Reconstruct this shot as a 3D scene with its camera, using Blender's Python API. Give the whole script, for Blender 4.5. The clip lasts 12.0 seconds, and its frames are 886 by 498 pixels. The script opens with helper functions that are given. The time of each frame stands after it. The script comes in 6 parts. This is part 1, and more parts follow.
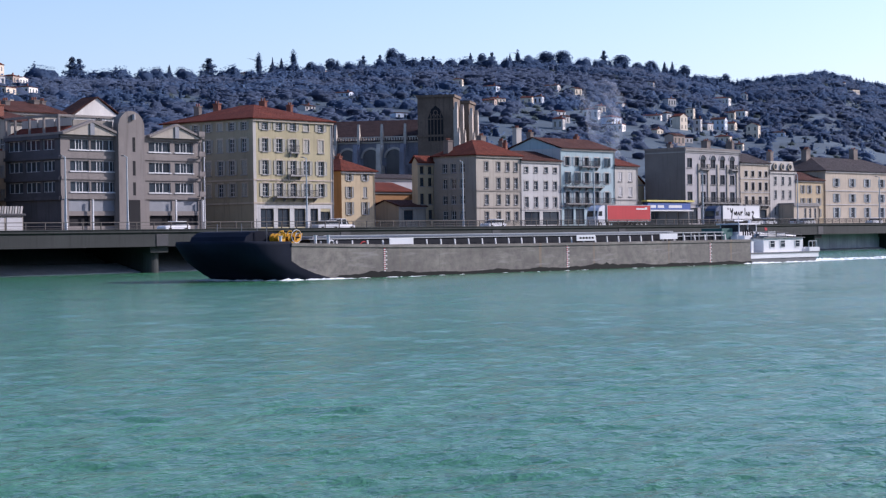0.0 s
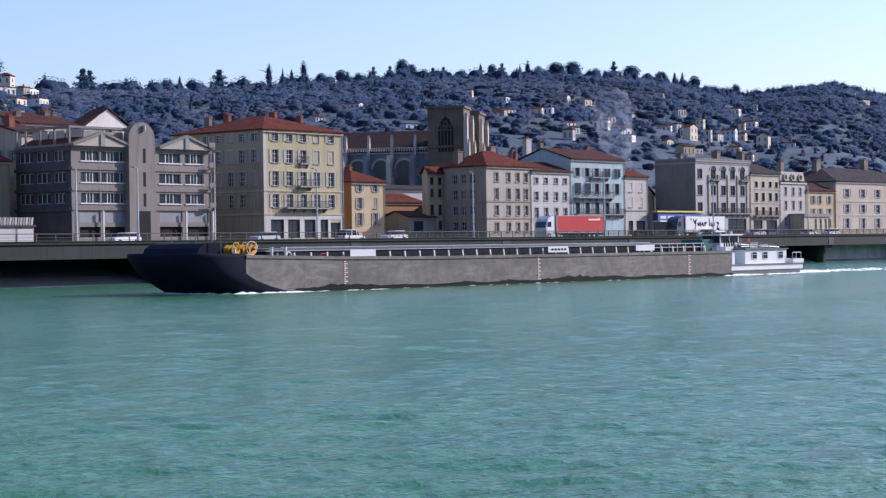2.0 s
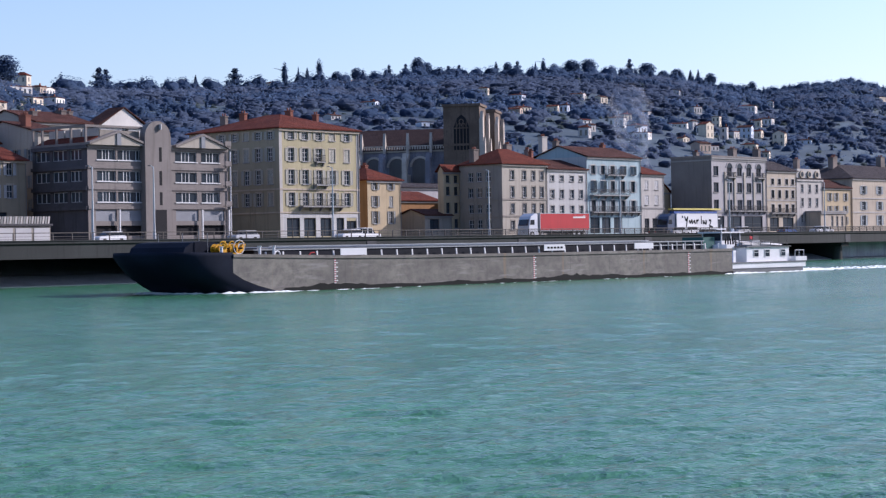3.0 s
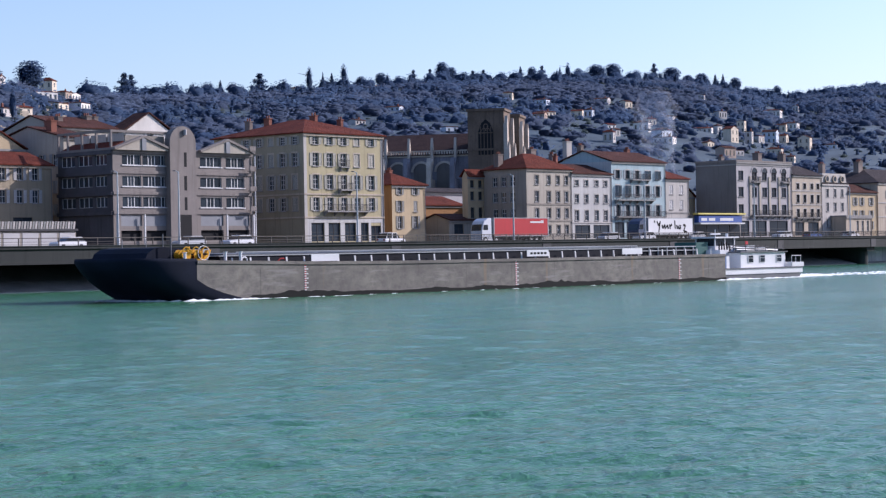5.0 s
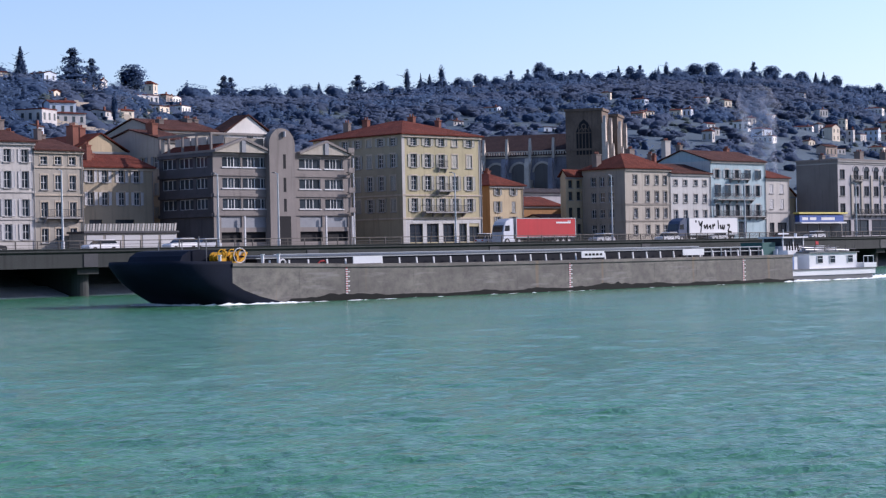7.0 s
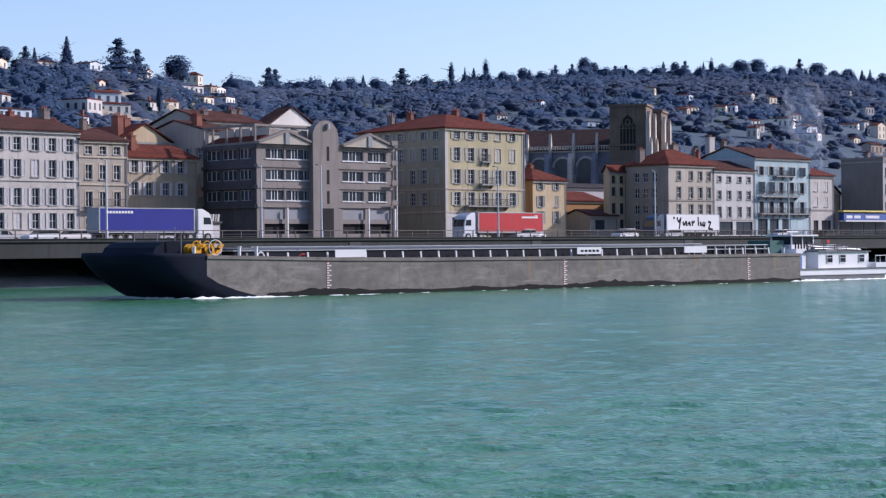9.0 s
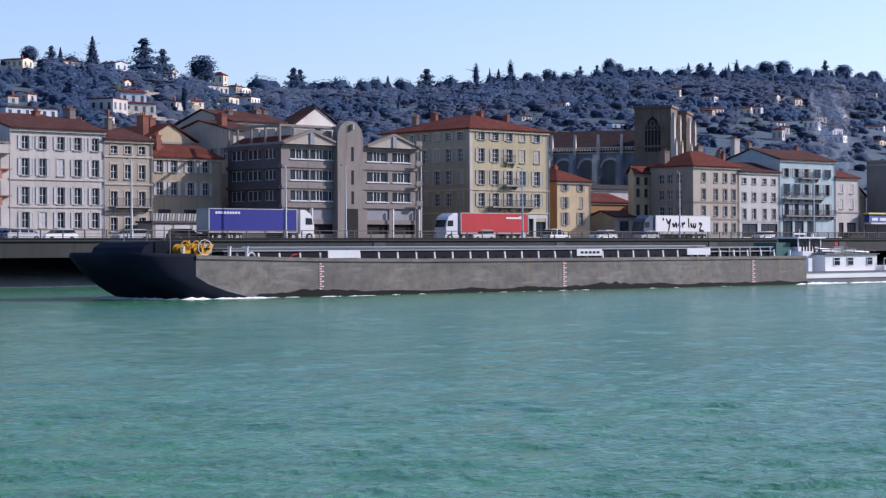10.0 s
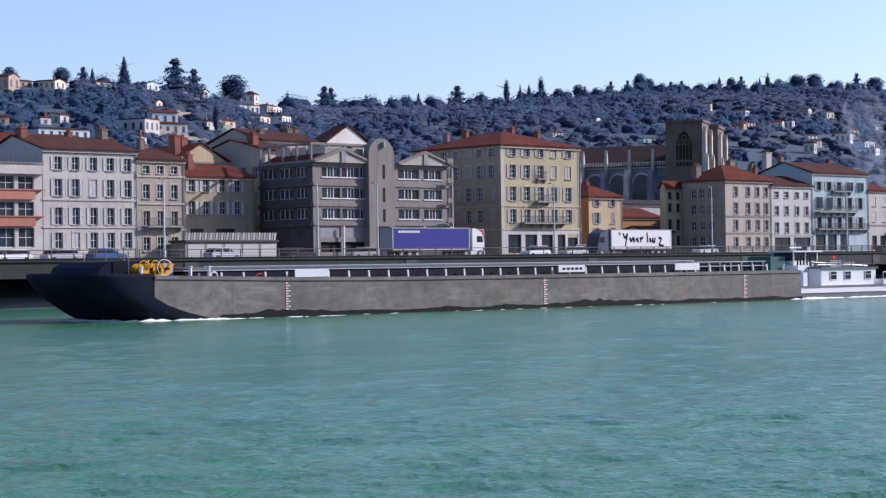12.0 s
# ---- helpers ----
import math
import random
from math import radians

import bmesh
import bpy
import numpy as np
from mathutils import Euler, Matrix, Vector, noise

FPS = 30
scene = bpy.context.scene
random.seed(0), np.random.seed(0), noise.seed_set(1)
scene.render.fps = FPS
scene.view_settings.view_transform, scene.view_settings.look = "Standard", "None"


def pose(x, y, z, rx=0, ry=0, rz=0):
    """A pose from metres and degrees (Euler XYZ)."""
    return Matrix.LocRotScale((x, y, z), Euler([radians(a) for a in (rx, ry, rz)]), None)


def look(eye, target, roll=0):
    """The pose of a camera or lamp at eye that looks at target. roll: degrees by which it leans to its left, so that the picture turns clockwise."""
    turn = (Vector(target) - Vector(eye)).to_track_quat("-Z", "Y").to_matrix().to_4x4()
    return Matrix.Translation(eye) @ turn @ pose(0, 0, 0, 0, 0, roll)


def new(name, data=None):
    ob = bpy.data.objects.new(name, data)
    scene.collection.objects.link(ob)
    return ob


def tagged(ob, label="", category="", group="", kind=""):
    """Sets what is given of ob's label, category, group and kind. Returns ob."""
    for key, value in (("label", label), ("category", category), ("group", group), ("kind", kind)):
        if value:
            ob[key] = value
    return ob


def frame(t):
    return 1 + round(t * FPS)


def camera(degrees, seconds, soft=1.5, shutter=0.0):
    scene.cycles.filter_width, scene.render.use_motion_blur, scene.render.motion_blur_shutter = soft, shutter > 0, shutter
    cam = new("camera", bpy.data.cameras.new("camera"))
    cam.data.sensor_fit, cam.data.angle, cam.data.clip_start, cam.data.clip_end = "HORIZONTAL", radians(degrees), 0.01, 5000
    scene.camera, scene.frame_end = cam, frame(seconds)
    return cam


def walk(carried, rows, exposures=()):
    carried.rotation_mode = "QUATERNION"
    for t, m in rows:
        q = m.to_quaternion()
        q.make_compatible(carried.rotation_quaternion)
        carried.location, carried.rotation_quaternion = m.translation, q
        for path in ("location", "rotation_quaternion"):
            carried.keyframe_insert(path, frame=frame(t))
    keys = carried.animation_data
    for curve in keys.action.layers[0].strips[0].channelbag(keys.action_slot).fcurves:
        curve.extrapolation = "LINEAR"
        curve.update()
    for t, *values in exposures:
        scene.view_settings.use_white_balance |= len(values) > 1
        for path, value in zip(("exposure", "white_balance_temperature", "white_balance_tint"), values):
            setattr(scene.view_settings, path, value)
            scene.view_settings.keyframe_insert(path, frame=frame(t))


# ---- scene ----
# camera: it stands on the bank and turns with the barge; t, pitch, lean, yaw
TURN = ((0.0, -0.405, 0.850, -49.600), (0.5, -0.199, 0.908, -49.453), (1.0, -0.068, 0.899, -49.320),
        (1.5, -0.157, 0.968, -49.304), (2.0, -0.066, 0.891, -49.289), (2.5, -0.036, 1.011, -49.048),
        (3.0, -0.118, 1.012, -48.799), (5.0, 0.043, 1.033, -48.049), (5.5, 0.242, 1.235, -47.553),
        (6.0, 0.227, 1.258, -46.886), (6.5, 0.171, 1.377, -46.033), (7.0, 0.121, 1.212, -45.030),
        (9.0, -0.052, 0.531, -43.735), (9.5, 0.004, 0.394, -43.695), (10.0, -0.023, 0.300, -42.995),
        (10.5, 0.125, 0.500, -42.814), (11.0, 0.322, 0.878, -42.746), (11.5, 0.525, 0.788, -42.388),
        (12.0, 0.504, 0.822, -42.010))
cam = camera(26.73, 12.0, soft=1.3)
walk(cam, [(t, pose(0, 0, 3.8, 90 + p, r, y)) for t, p, r, y in TURN], exposures=((0.0, 0.49, 5580, 25), (12.0, 0.49, 5600, 25)))

# ---------------------------------------------------------------- light
SUN_AZ, SUN_EL = 118.0, 28.0      # degrees clockwise from +y, and above the horizon
world = bpy.data.worlds.new("sky")
scene.world = world
world.use_nodes = True
wn = world.node_tree
sky = wn.nodes.new("ShaderNodeTexSky")
sky.sky_type = "NISHITA"
sky.sun_disc = False
sky.sun_elevation = radians(SUN_EL)
sky.sun_rotation = radians(SUN_AZ)
sky.air_density, sky.dust_density, sky.ozone_density = 1.0, 1.2, 2.0
wn.nodes["Background"].inputs["Strength"].default_value = 0.125
wn.links.new(sky.outputs["Color"], wn.nodes["Background"].inputs["Color"])
sun = new("sun", bpy.data.lights.new("sun", "SUN"))
sun.data.energy, sun.data.angle, sun.data.color = 4.2, radians(0.6), (1.0, 0.90, 0.75)
a, e = radians(SUN_AZ), radians(SUN_EL)
to_sun = Vector((math.sin(a) * math.cos(e), math.cos(a) * math.cos(e), math.sin(e)))
sun.matrix_world = look(to_sun * 100, (0, 0, 0))

# ---------------------------------------------------------------- materials
def nodes_of(name):
    m = bpy.data.materials.new(name)
    m.use_nodes = True
    return m, m.node_tree, m.node_tree.nodes["Principled BSDF"]


def noise_at(nt, scale, detail=4, stretch=(1, 1, 1), rough=0.55, kind="Object"):
    co = nt.nodes.new("ShaderNodeTexCoord")
    mp = nt.nodes.new("ShaderNodeMapping")
    mp.inputs["Scale"].default_value = stretch
    nz = nt.nodes.new("ShaderNodeTexNoise")
    nz.inputs["Scale"].default_value = scale
    nz.inputs["Detail"].default_value = detail
    nz.inputs["Roughness"].default_value = rough
    nt.links.new(co.outputs[kind], mp.inputs["Vector"])
    nt.links.new(mp.outputs["Vector"], nz.inputs["Vector"])
    return nz.outputs["Fac"]


def blend(nt, fac, a, b, lo=0.3, hi=0.7):
    """Mix of two colours (tuples or sockets) by a socket mapped from lo..hi."""
    mr = nt.nodes.new("ShaderNodeMapRange")
    mr.inputs["From Min"].default_value, mr.inputs["From Max"].default_value = lo, hi
    nt.links.new(fac, mr.inputs["Value"])
    mx = nt.nodes.new("ShaderNodeMix")
    mx.data_type = "RGBA"
    nt.links.new(mr.outputs["Result"], mx.inputs["Factor"])
    for s, v in (("A", a), ("B", b)):
        sock = [i for i in mx.inputs if i.name == s and i.type == "RGBA"][0]
        if isinstance(v, tuple):
            sock.default_value = (*v[:3], 1)
        else:
            nt.links.new(v, sock)
    return [o for o in mx.outputs if o.type == "RGBA"][0]


def dim(c, k):
    return tuple(min(1.0, v * k) for v in c[:3])


def surface(name, color, rough=0.85, metal=0.0, vary=0.18, scale=0.35, fine=6.0, bump=0.15, streak=0.0,
            stain=None, rnd=0.0, spec=0.3):
    """A weathered surface: broad patches, fine grain, streaks that run down, and a stain colour."""
    m, nt, b = nodes_of(name)
    big = noise_at(nt, scale, 5)
    small = noise_at(nt, fine, 6, rough=0.65)
    col = blend(nt, big, dim(color, 1 - vary), dim(color, 1 + vary * 0.7))
    col2 = blend(nt, small, dim(color, 1 - vary * 0.8), col, 0.25, 0.55)
    if streak:
        run = noise_at(nt, 1.2, 5, (1.6, 1.6, 0.12))
        col2 = blend(nt, run, col2, stain or dim(color, 1 - streak), 0.52, 0.8)
    if rnd:
        oi = nt.nodes.new("ShaderNodeObjectInfo")
        col2 = blend(nt, oi.outputs["Random"], col2, dim(color, 1 - rnd), 0.0, 1.6)
    nt.links.new(col2, b.inputs["Base Color"])
    b.inputs["Roughness"].default_value, b.inputs["Metallic"].default_value = rough, metal
    b.inputs["Specular IOR Level"].default_value = spec
    if bump:
        bp = nt.nodes.new("ShaderNodeBump")
        bp.inputs["Strength"].default_value, bp.inputs["Distance"].default_value = bump, 0.05
        nt.links.new(small, bp.inputs["Height"])
        nt.links.new(bp.outputs["Normal"], b.inputs["Normal"])
    return m


def tiled_roof(name, color):
    """Clay tiles: courses across the slope, uneven from tile to tile."""
    m, nt, b = nodes_of(name)
    big = noise_at(nt, 0.5, 5)
    tile = noise_at(nt, 3.0, 3, (1, 0.8, 0.8), 0.7)
    col = blend(nt, big, dim(color, 0.65), dim(color, 1.15))
    col = blend(nt, tile, dim(color, 0.5), col, 0.3, 0.55)
    nt.links.new(col, b.inputs["Base Color"])
    b.inputs["Roughness"].default_value, b.inputs["Specular IOR Level"].default_value = 0.95, 0.12
    co = nt.nodes.new("ShaderNodeTexCoord")
    wv = nt.nodes.new("ShaderNodeTexWave")
    wv.wave_type, wv.bands_direction = "BANDS", "X"
    wv.inputs["Scale"].default_value, wv.inputs["Distortion"].default_value = 1.3, 0.6
    nt.links.new(co.outputs["Object"], wv.inputs["Vector"])
    bp = nt.nodes.new("ShaderNodeBump")
    bp.inputs["Strength"].default_value, bp.inputs["Distance"].default_value = 0.6, 0.08
    nt.links.new(wv.outputs["Fac"], bp.inputs["Height"])
    nt.links.new(bp.outputs["Normal"], b.inputs["Normal"])
    return m


def glossy(name, color, rough=0.1, spec=0.5, metal=0.0, vary=0.3):
    m, nt, b = nodes_of(name)
    oi = nt.nodes.new("ShaderNodeObjectInfo")
    nt.links.new(blend(nt, oi.outputs["Random"], dim(color, 1 - vary), dim(color, 1 + vary), 0, 1), b.inputs["Base Color"])
    b.inputs["Roughness"].default_value, b.inputs["Specular IOR Level"].default_value = rough, spec
    b.inputs["Metallic"].default_value = metal
    return m


def foliage(name, dark, light, rnd=0.6):
    m, nt, b = nodes_of(name)
    ge = nt.nodes.new("ShaderNodeNewGeometry")
    col = blend(nt, ge.outputs["Random Per Island"], dark, light, 0, 1)
    col = blend(nt, noise_at(nt, 0.03, 3), col, dim(dark, 0.8), 0.4, 0.75)
    nt.links.new(col, b.inputs["Base Color"])
    b.inputs["Roughness"].default_value, b.inputs["Specular IOR Level"].default_value = 0.9, 0.05
    # leaf normals bent toward one upward slant, to even out the shading on crowns
    half = nt.nodes.new("ShaderNodeVectorMath")
    half.operation = "MULTIPLY_ADD"
    half.inputs[1].default_value, half.inputs[2].default_value = (0.35, 0.35, 0.35), (0.2, -0.3, 0.75)
    nt.links.new(ge.outputs["Normal"], half.inputs[0])
    nm = nt.nodes.new("ShaderNodeVectorMath")
    nm.operation = "NORMALIZE"
    nt.links.new(half.outputs["Vector"], nm.inputs[0])
    nt.links.new(nm.outputs["Vector"], b.inputs["Normal"])
    tl = nt.nodes.new("ShaderNodeBsdfTranslucent")
    mx = nt.nodes.new("ShaderNodeMixShader")
    mx.inputs["Fac"].default_value = 0.6
    nt.links.new(col, tl.inputs["Color"])
    nt.links.new(b.outputs["BSDF"], mx.inputs[1])
    nt.links.new(tl.outputs["BSDF"], mx.inputs[2])
    nt.links.new(mx.outputs["Shader"], nt.nodes["Material Output"].inputs["Surface"])
    return m


GLASS = glossy("window_glass", (0.03, 0.04, 0.05), 0.06, 0.5)
FRAME_W = surface("white_frame_paint", (0.56, 0.56, 0.55), 0.6, vary=0.08)
SHUT_W = surface("pale_shutter_paint", (0.47, 0.46, 0.45), 0.7, vary=0.1, rnd=0.3)
SHUT_Y = surface("faded_cream_shutter_paint", (0.36, 0.345, 0.29), 0.7, vary=0.1, rnd=0.35)
SHUT_G = surface("grey_shutter_paint", (0.27, 0.27, 0.25), 0.7, vary=0.1, rnd=0.4)
SHUT_B = surface("grey_green_shutter_paint", (0.27, 0.31, 0.33), 0.7, vary=0.1, rnd=0.4)
TILE_R = tiled_roof("red_clay_tiles", (0.135, 0.036, 0.022))
TILE_B = tiled_roof("brown_clay_tiles", (0.085, 0.036, 0.027))
TILE_D = tiled_roof("dark_slate", (0.06, 0.05, 0.05))
BRICK_R = surface("chimney_brick", (0.23, 0.088, 0.058), vary=0.3, fine=12, bump=0.4)
BRICK_G = surface("chimney_render", (0.19, 0.155, 0.135), vary=0.3, streak=0.4)
CONC = surface("weathered_concrete", (0.205, 0.182, 0.165), vary=0.14, streak=0.35)
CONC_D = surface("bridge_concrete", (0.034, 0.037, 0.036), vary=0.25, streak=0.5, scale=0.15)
ASPHALT = surface("asphalt", (0.055, 0.055, 0.058), vary=0.25)
KERB = surface("kerb_stone", (0.27, 0.26, 0.245))
STEEL_G = surface("galvanised_steel", (0.20, 0.20, 0.20), 0.6, 0.3, vary=0.12)
IRON = surface("dark_iron", (0.05, 0.05, 0.055), 0.6, 0.3, vary=0.2)
# near-black fill that stands for the shade inside rooms and openings
DARK = surface("opening_shade", (0.015, 0.015, 0.017), 0.9)
STONE_D = surface("dark_limestone", (0.145, 0.105, 0.076), vary=0.35, streak=0.5, scale=0.2, fine=2.5)
# nave stone paled towards blue, haze put into the colour
STONE_N = surface("hazed_weathered_limestone", (0.205, 0.20, 0.225), vary=0.35, streak=0.5, scale=0.2, fine=2.5)
# pale copy of the stone, sunlight put into its colour for buttresses and front
STONE_L = surface("sunlit_limestone", (0.46, 0.40, 0.33), vary=0.25, streak=0.3, fine=2.5)
EARTH = surface("river_bank_earth", (0.10, 0.09, 0.07), vary=0.4, fine=1.5, bump=0.5)

# ---------------------------------------------------------------- mesh helpers
def box(bm, x0, x1, y0, y1, z0, z1):
    v = [bm.verts.new(p) for p in ((x0, y0, z0), (x1, y0, z0), (x1, y1, z0), (x0, y1, z0),
                                   (x0, y0, z1), (x1, y0, z1), (x1, y1, z1), (x0, y1, z1))]
    for f in ((3, 2, 1, 0), (4, 5, 6, 7), (0, 1, 5, 4), (1, 2, 6, 5), (2, 3, 7, 6), (3, 0, 4, 7)):
        bm.faces.new([v[i] for i in f])
    return v


def tube(bm, p, q, r, seg=8, r2=None):
    p, q = Vector(p), Vector(q)
    u = (q - p).normalized()
    s = u.orthogonal().normalized()
    w = u.cross(s)
    rings = []
    for c, rr in ((p, r), (q, r if r2 is None else r2)):
        rings.append([bm.verts.new(c + (s * math.cos(k * math.tau / seg) + w * math.sin(k * math.tau / seg)) * rr) for k in range(seg)])
    for k in range(seg):
        bm.faces.new((rings[0][k], rings[0][(k + 1) % seg], rings[1][(k + 1) % seg], rings[1][k]))
    bm.faces.new(rings[0][::-1])
    bm.faces.new(rings[1])


def prism(bm, outline, lo, hi, axis="y"):
    """An outline of (a, b) pairs pushed from lo to hi along an axis: (x, z) for y, (y, z) for x, (x, y) for z."""
    def at(p, d):
        return {"y": (p[0], d, p[1]), "x": (d, p[0], p[1]), "z": (p[0], p[1], d)}[axis]
    r0 = [bm.verts.new(at(p, lo)) for p in outline]
    r1 = [bm.verts.new(at(p, hi)) for p in outline]
    n = len(outline)
    for k in range(n):
        bm.faces.new((r0[k], r0[(k + 1) % n], r1[(k + 1) % n], r1[k]))
    bm.faces.new(r0[::-1])
    bm.faces.new(r1)


def mesh_of(name, bm, material, soft=False):
    bmesh.ops.recalc_face_normals(bm, faces=bm.faces)
    me = bpy.data.meshes.new(name)
    bm.to_mesh(me)
    bm.free()
    for m in material if isinstance(material, (list, tuple)) else (material,):
        me.materials.append(m)
    if soft:
        for p in me.polygons:
            p.use_smooth = True
    return me


def part(name, bm, material, parent, label="", soft=False):
    ob = new(name, mesh_of(name, bm, material, soft))
    ob.parent = parent
    return tagged(ob, label)


def piece(name, mesh, parent, m):
    ob = new(name, mesh)
    ob.parent = parent
    ob.matrix_basis = m
    return ob


def thing(name, label, category, x, y, z, rz=0, group="", kind=""):
    ob = new(name)
    ob.matrix_basis = pose(x, y, z, 0, 0, rz)
    return tagged(ob, label, category, group, kind)


def solid(name, bm, material, label, category, kind="", group=""):
    return tagged(new(name, mesh_of(name, bm, material)), label, category, group, kind)

# ---------------------------------------------------------------- river, quay and road
def water_material():
    m, nt, b = nodes_of("river_water")
    big = noise_at(nt, 0.018, 4, (1, 2.2, 1))
    mid = noise_at(nt, 0.22, 5, (1, 1.8, 1))
    col = blend(nt, big, (0.046, 0.158, 0.080), (0.066, 0.200, 0.102))
    col = blend(nt, mid, col, (0.032, 0.120, 0.068), 0.4, 0.8)
    nt.links.new(col, b.inputs["Base Color"])
    b.inputs["Roughness"].default_value = 0.13
    b.inputs["IOR"].default_value = 1.33
    b.inputs["Specular IOR Level"].default_value = 0.21
    gusts = noise_at(nt, 0.05, 4, (0.5, 1.6, 1))
    prev = None
    for scale, dist, stretch in ((0.9, 0.11, (1.0, 1.3, 1)), (2.2, 0.14, (1.0, 1.5, 1)), (5.0, 0.06, (1, 1.4, 1))):
        bp = nt.nodes.new("ShaderNodeBump")
        bp.inputs["Distance"].default_value = dist
        calm = nt.nodes.new("ShaderNodeMapRange")
        for s_, v_ in (("From Min", 0.38), ("From Max", 0.62), ("To Min", 0.6), ("To Max", 1.0)):
            calm.inputs[s_].default_value = v_
        nt.links.new(gusts, calm.inputs["Value"])
        nt.links.new(calm.outputs["Result"], bp.inputs["Strength"])
        nt.links.new(noise_at(nt, scale, 3, stretch), bp.inputs["Height"])
        if prev:
            nt.links.new(prev, bp.inputs["Normal"])
        prev = bp.outputs["Normal"]
    nt.links.new(prev, b.inputs["Normal"])
    return m


WATER = water_material()


def waves(x, y, cell):
    """Wind waves: many small trains of differing length and direction; those too short for the mesh fade."""
    rng = np.random.RandomState(4)
    z = np.zeros_like(x)
    gust = 0.75 + 0.35 * np.sin(x * 0.031 + 1.7 * np.sin(y * 0.023)) * np.sin(y * 0.041 + 0.6)
    for k in range(64):
        lam = 0.30 * (9.0 ** (k / 63.0))
        q = rng.normal(0.77, 0.42)
        ph = rng.uniform(0, math.tau)
        amp = 0.0041 * lam ** 0.7 * np.clip(lam / (2.6 * cell) - 0.6, 0, 1)
        z += amp * np.sin((x * math.cos(q) + y * math.sin(q)) * math.tau / lam + ph + 0.7 * np.sin(0.11 * x + 0.17 * y + k))
    return z * gust


# one sheet: fine where the river lies open, coarse beyond
NB, NR = 500, 580
bear = np.radians(np.r_[-88.0, -60.0, -30.0, 0.0, 10.0, np.linspace(21.0, 72.0, NB), 76.0, 80.0, 84.0, 88.0])
rad = np.r_[0.5, 6.0, 13.5 * (480.0 / 13.5) ** np.linspace(0, 1, NR), 700.0, 1400.0]
bb, rr = np.meshgrid(bear, rad)
wx, wy = rr * np.sin(bb), rr * np.cos(bb)
wz = waves(wx, wy, np.maximum(rr * 0.0050, 0.07)) * (rr < 470)
nb = len(bear)
me = bpy.data.meshes.new("water")
me.from_pydata(list(zip(wx.ravel().tolist(), wy.ravel().tolist(), wz.ravel().tolist())), [],
               [(j * nb + i, j * nb + i + 1, (j + 1) * nb + i + 1, (j + 1) * nb + i) for j in range(len(rad) - 1) for i in range(nb - 1)])
me.materials.append(WATER)
me.polygons.foreach_set("use_smooth", [True] * len(me.polygons))
river = tagged(new("water", me), "turquoise-green rippled river water", "water", kind="structure")
bm = bmesh.new()
box(bm, -900, 2200, -400, 1600, -6.0, -4.0)
solid("ground", bm, EARTH, "dark earth under the river and town", "ground", "structure")
bm = bmesh.new()
prism(bm, [(-400, -3), (-3, -3), (-3, -1), (1.6, 0.4), (1.6, 2.2), (-60, 2.6), (-400, 3)], -900, 2200, "x")
for v in bm.verts:
    v.co.y -= 6
solid("near_bank", bm, EARTH, "earth bank behind the viewer", "bank", "structure")

# sloping bank under the road deck
bm = bmesh.new()
prism(bm, [(168.4, -3), (168.4, 0.1), (172.5, 1.1), (174.6, 1.2), (179, 2.8), (184, 3.0), (600, 3.0), (600, -3)], -900, 2200, "x")
solid("embankment", bm, surface("embankment_concrete", (0.22, 0.235, 0.25), vary=0.25, streak=0.3), "dark sloping concrete bank under the quay road", "embankment", "structure")
RX0, RX1 = -300, 1100
bm = bmesh.new()
box(bm, 300, RX1, 169.6, 170.4, -3, 3.19)
solid("quay_wall", bm, surface("quay_wall_concrete", (0.34, 0.37, 0.40), vary=0.25, streak=0.4), "grey concrete retaining wall under the quay road", "wall", "structure")
bm = bmesh.new()
box(bm, RX0, RX1, 166.91, 184.5, 3.8, 4.7)
solid("road", bm, ASPHALT, "grey asphalt quay road on a deck", "road", "structure")
bm = bmesh.new()
box(bm, RX0, RX1, 184.5, 235, 4.0, 5.16)
solid("pavement", bm, surface("worn_pavement", (0.13, 0.125, 0.12), vary=0.25), "pale pavement before the houses", "pavement", "structure")
PAINT_W = surface("road_paint", (0.6, 0.6, 0.58))
bm = bmesh.new()
for k in range(60):
    box(bm, 20 + k * 6, 23 + k * 6, 174.5, 174.65, 4.7, 4.706)
solid("lane_marking", bm, PAINT_W, "white dashed lane lines", "road marking", "structure")

deck = thing("quay_deck", "long grey concrete deck edge on round river piers", "bridge", 0, 0, 0, kind="structure")
bm = bmesh.new()
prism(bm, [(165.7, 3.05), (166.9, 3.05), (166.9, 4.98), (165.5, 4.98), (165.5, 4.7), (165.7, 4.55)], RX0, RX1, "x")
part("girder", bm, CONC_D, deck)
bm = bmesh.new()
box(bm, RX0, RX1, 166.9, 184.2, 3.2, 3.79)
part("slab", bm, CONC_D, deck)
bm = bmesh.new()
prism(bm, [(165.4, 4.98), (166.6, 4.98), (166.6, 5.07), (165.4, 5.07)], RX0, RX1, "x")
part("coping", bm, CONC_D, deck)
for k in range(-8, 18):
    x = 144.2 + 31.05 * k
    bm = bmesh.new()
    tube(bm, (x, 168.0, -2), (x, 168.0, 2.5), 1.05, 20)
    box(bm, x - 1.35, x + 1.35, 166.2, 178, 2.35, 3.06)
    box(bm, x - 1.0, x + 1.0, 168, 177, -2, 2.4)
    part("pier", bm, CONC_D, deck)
    bm = bmesh.new()
    box(bm, x - 0.9, x + 0.9, 165.62, 165.72, 3.1, 4.5)
    part("joint_plate", bm, IRON, deck)

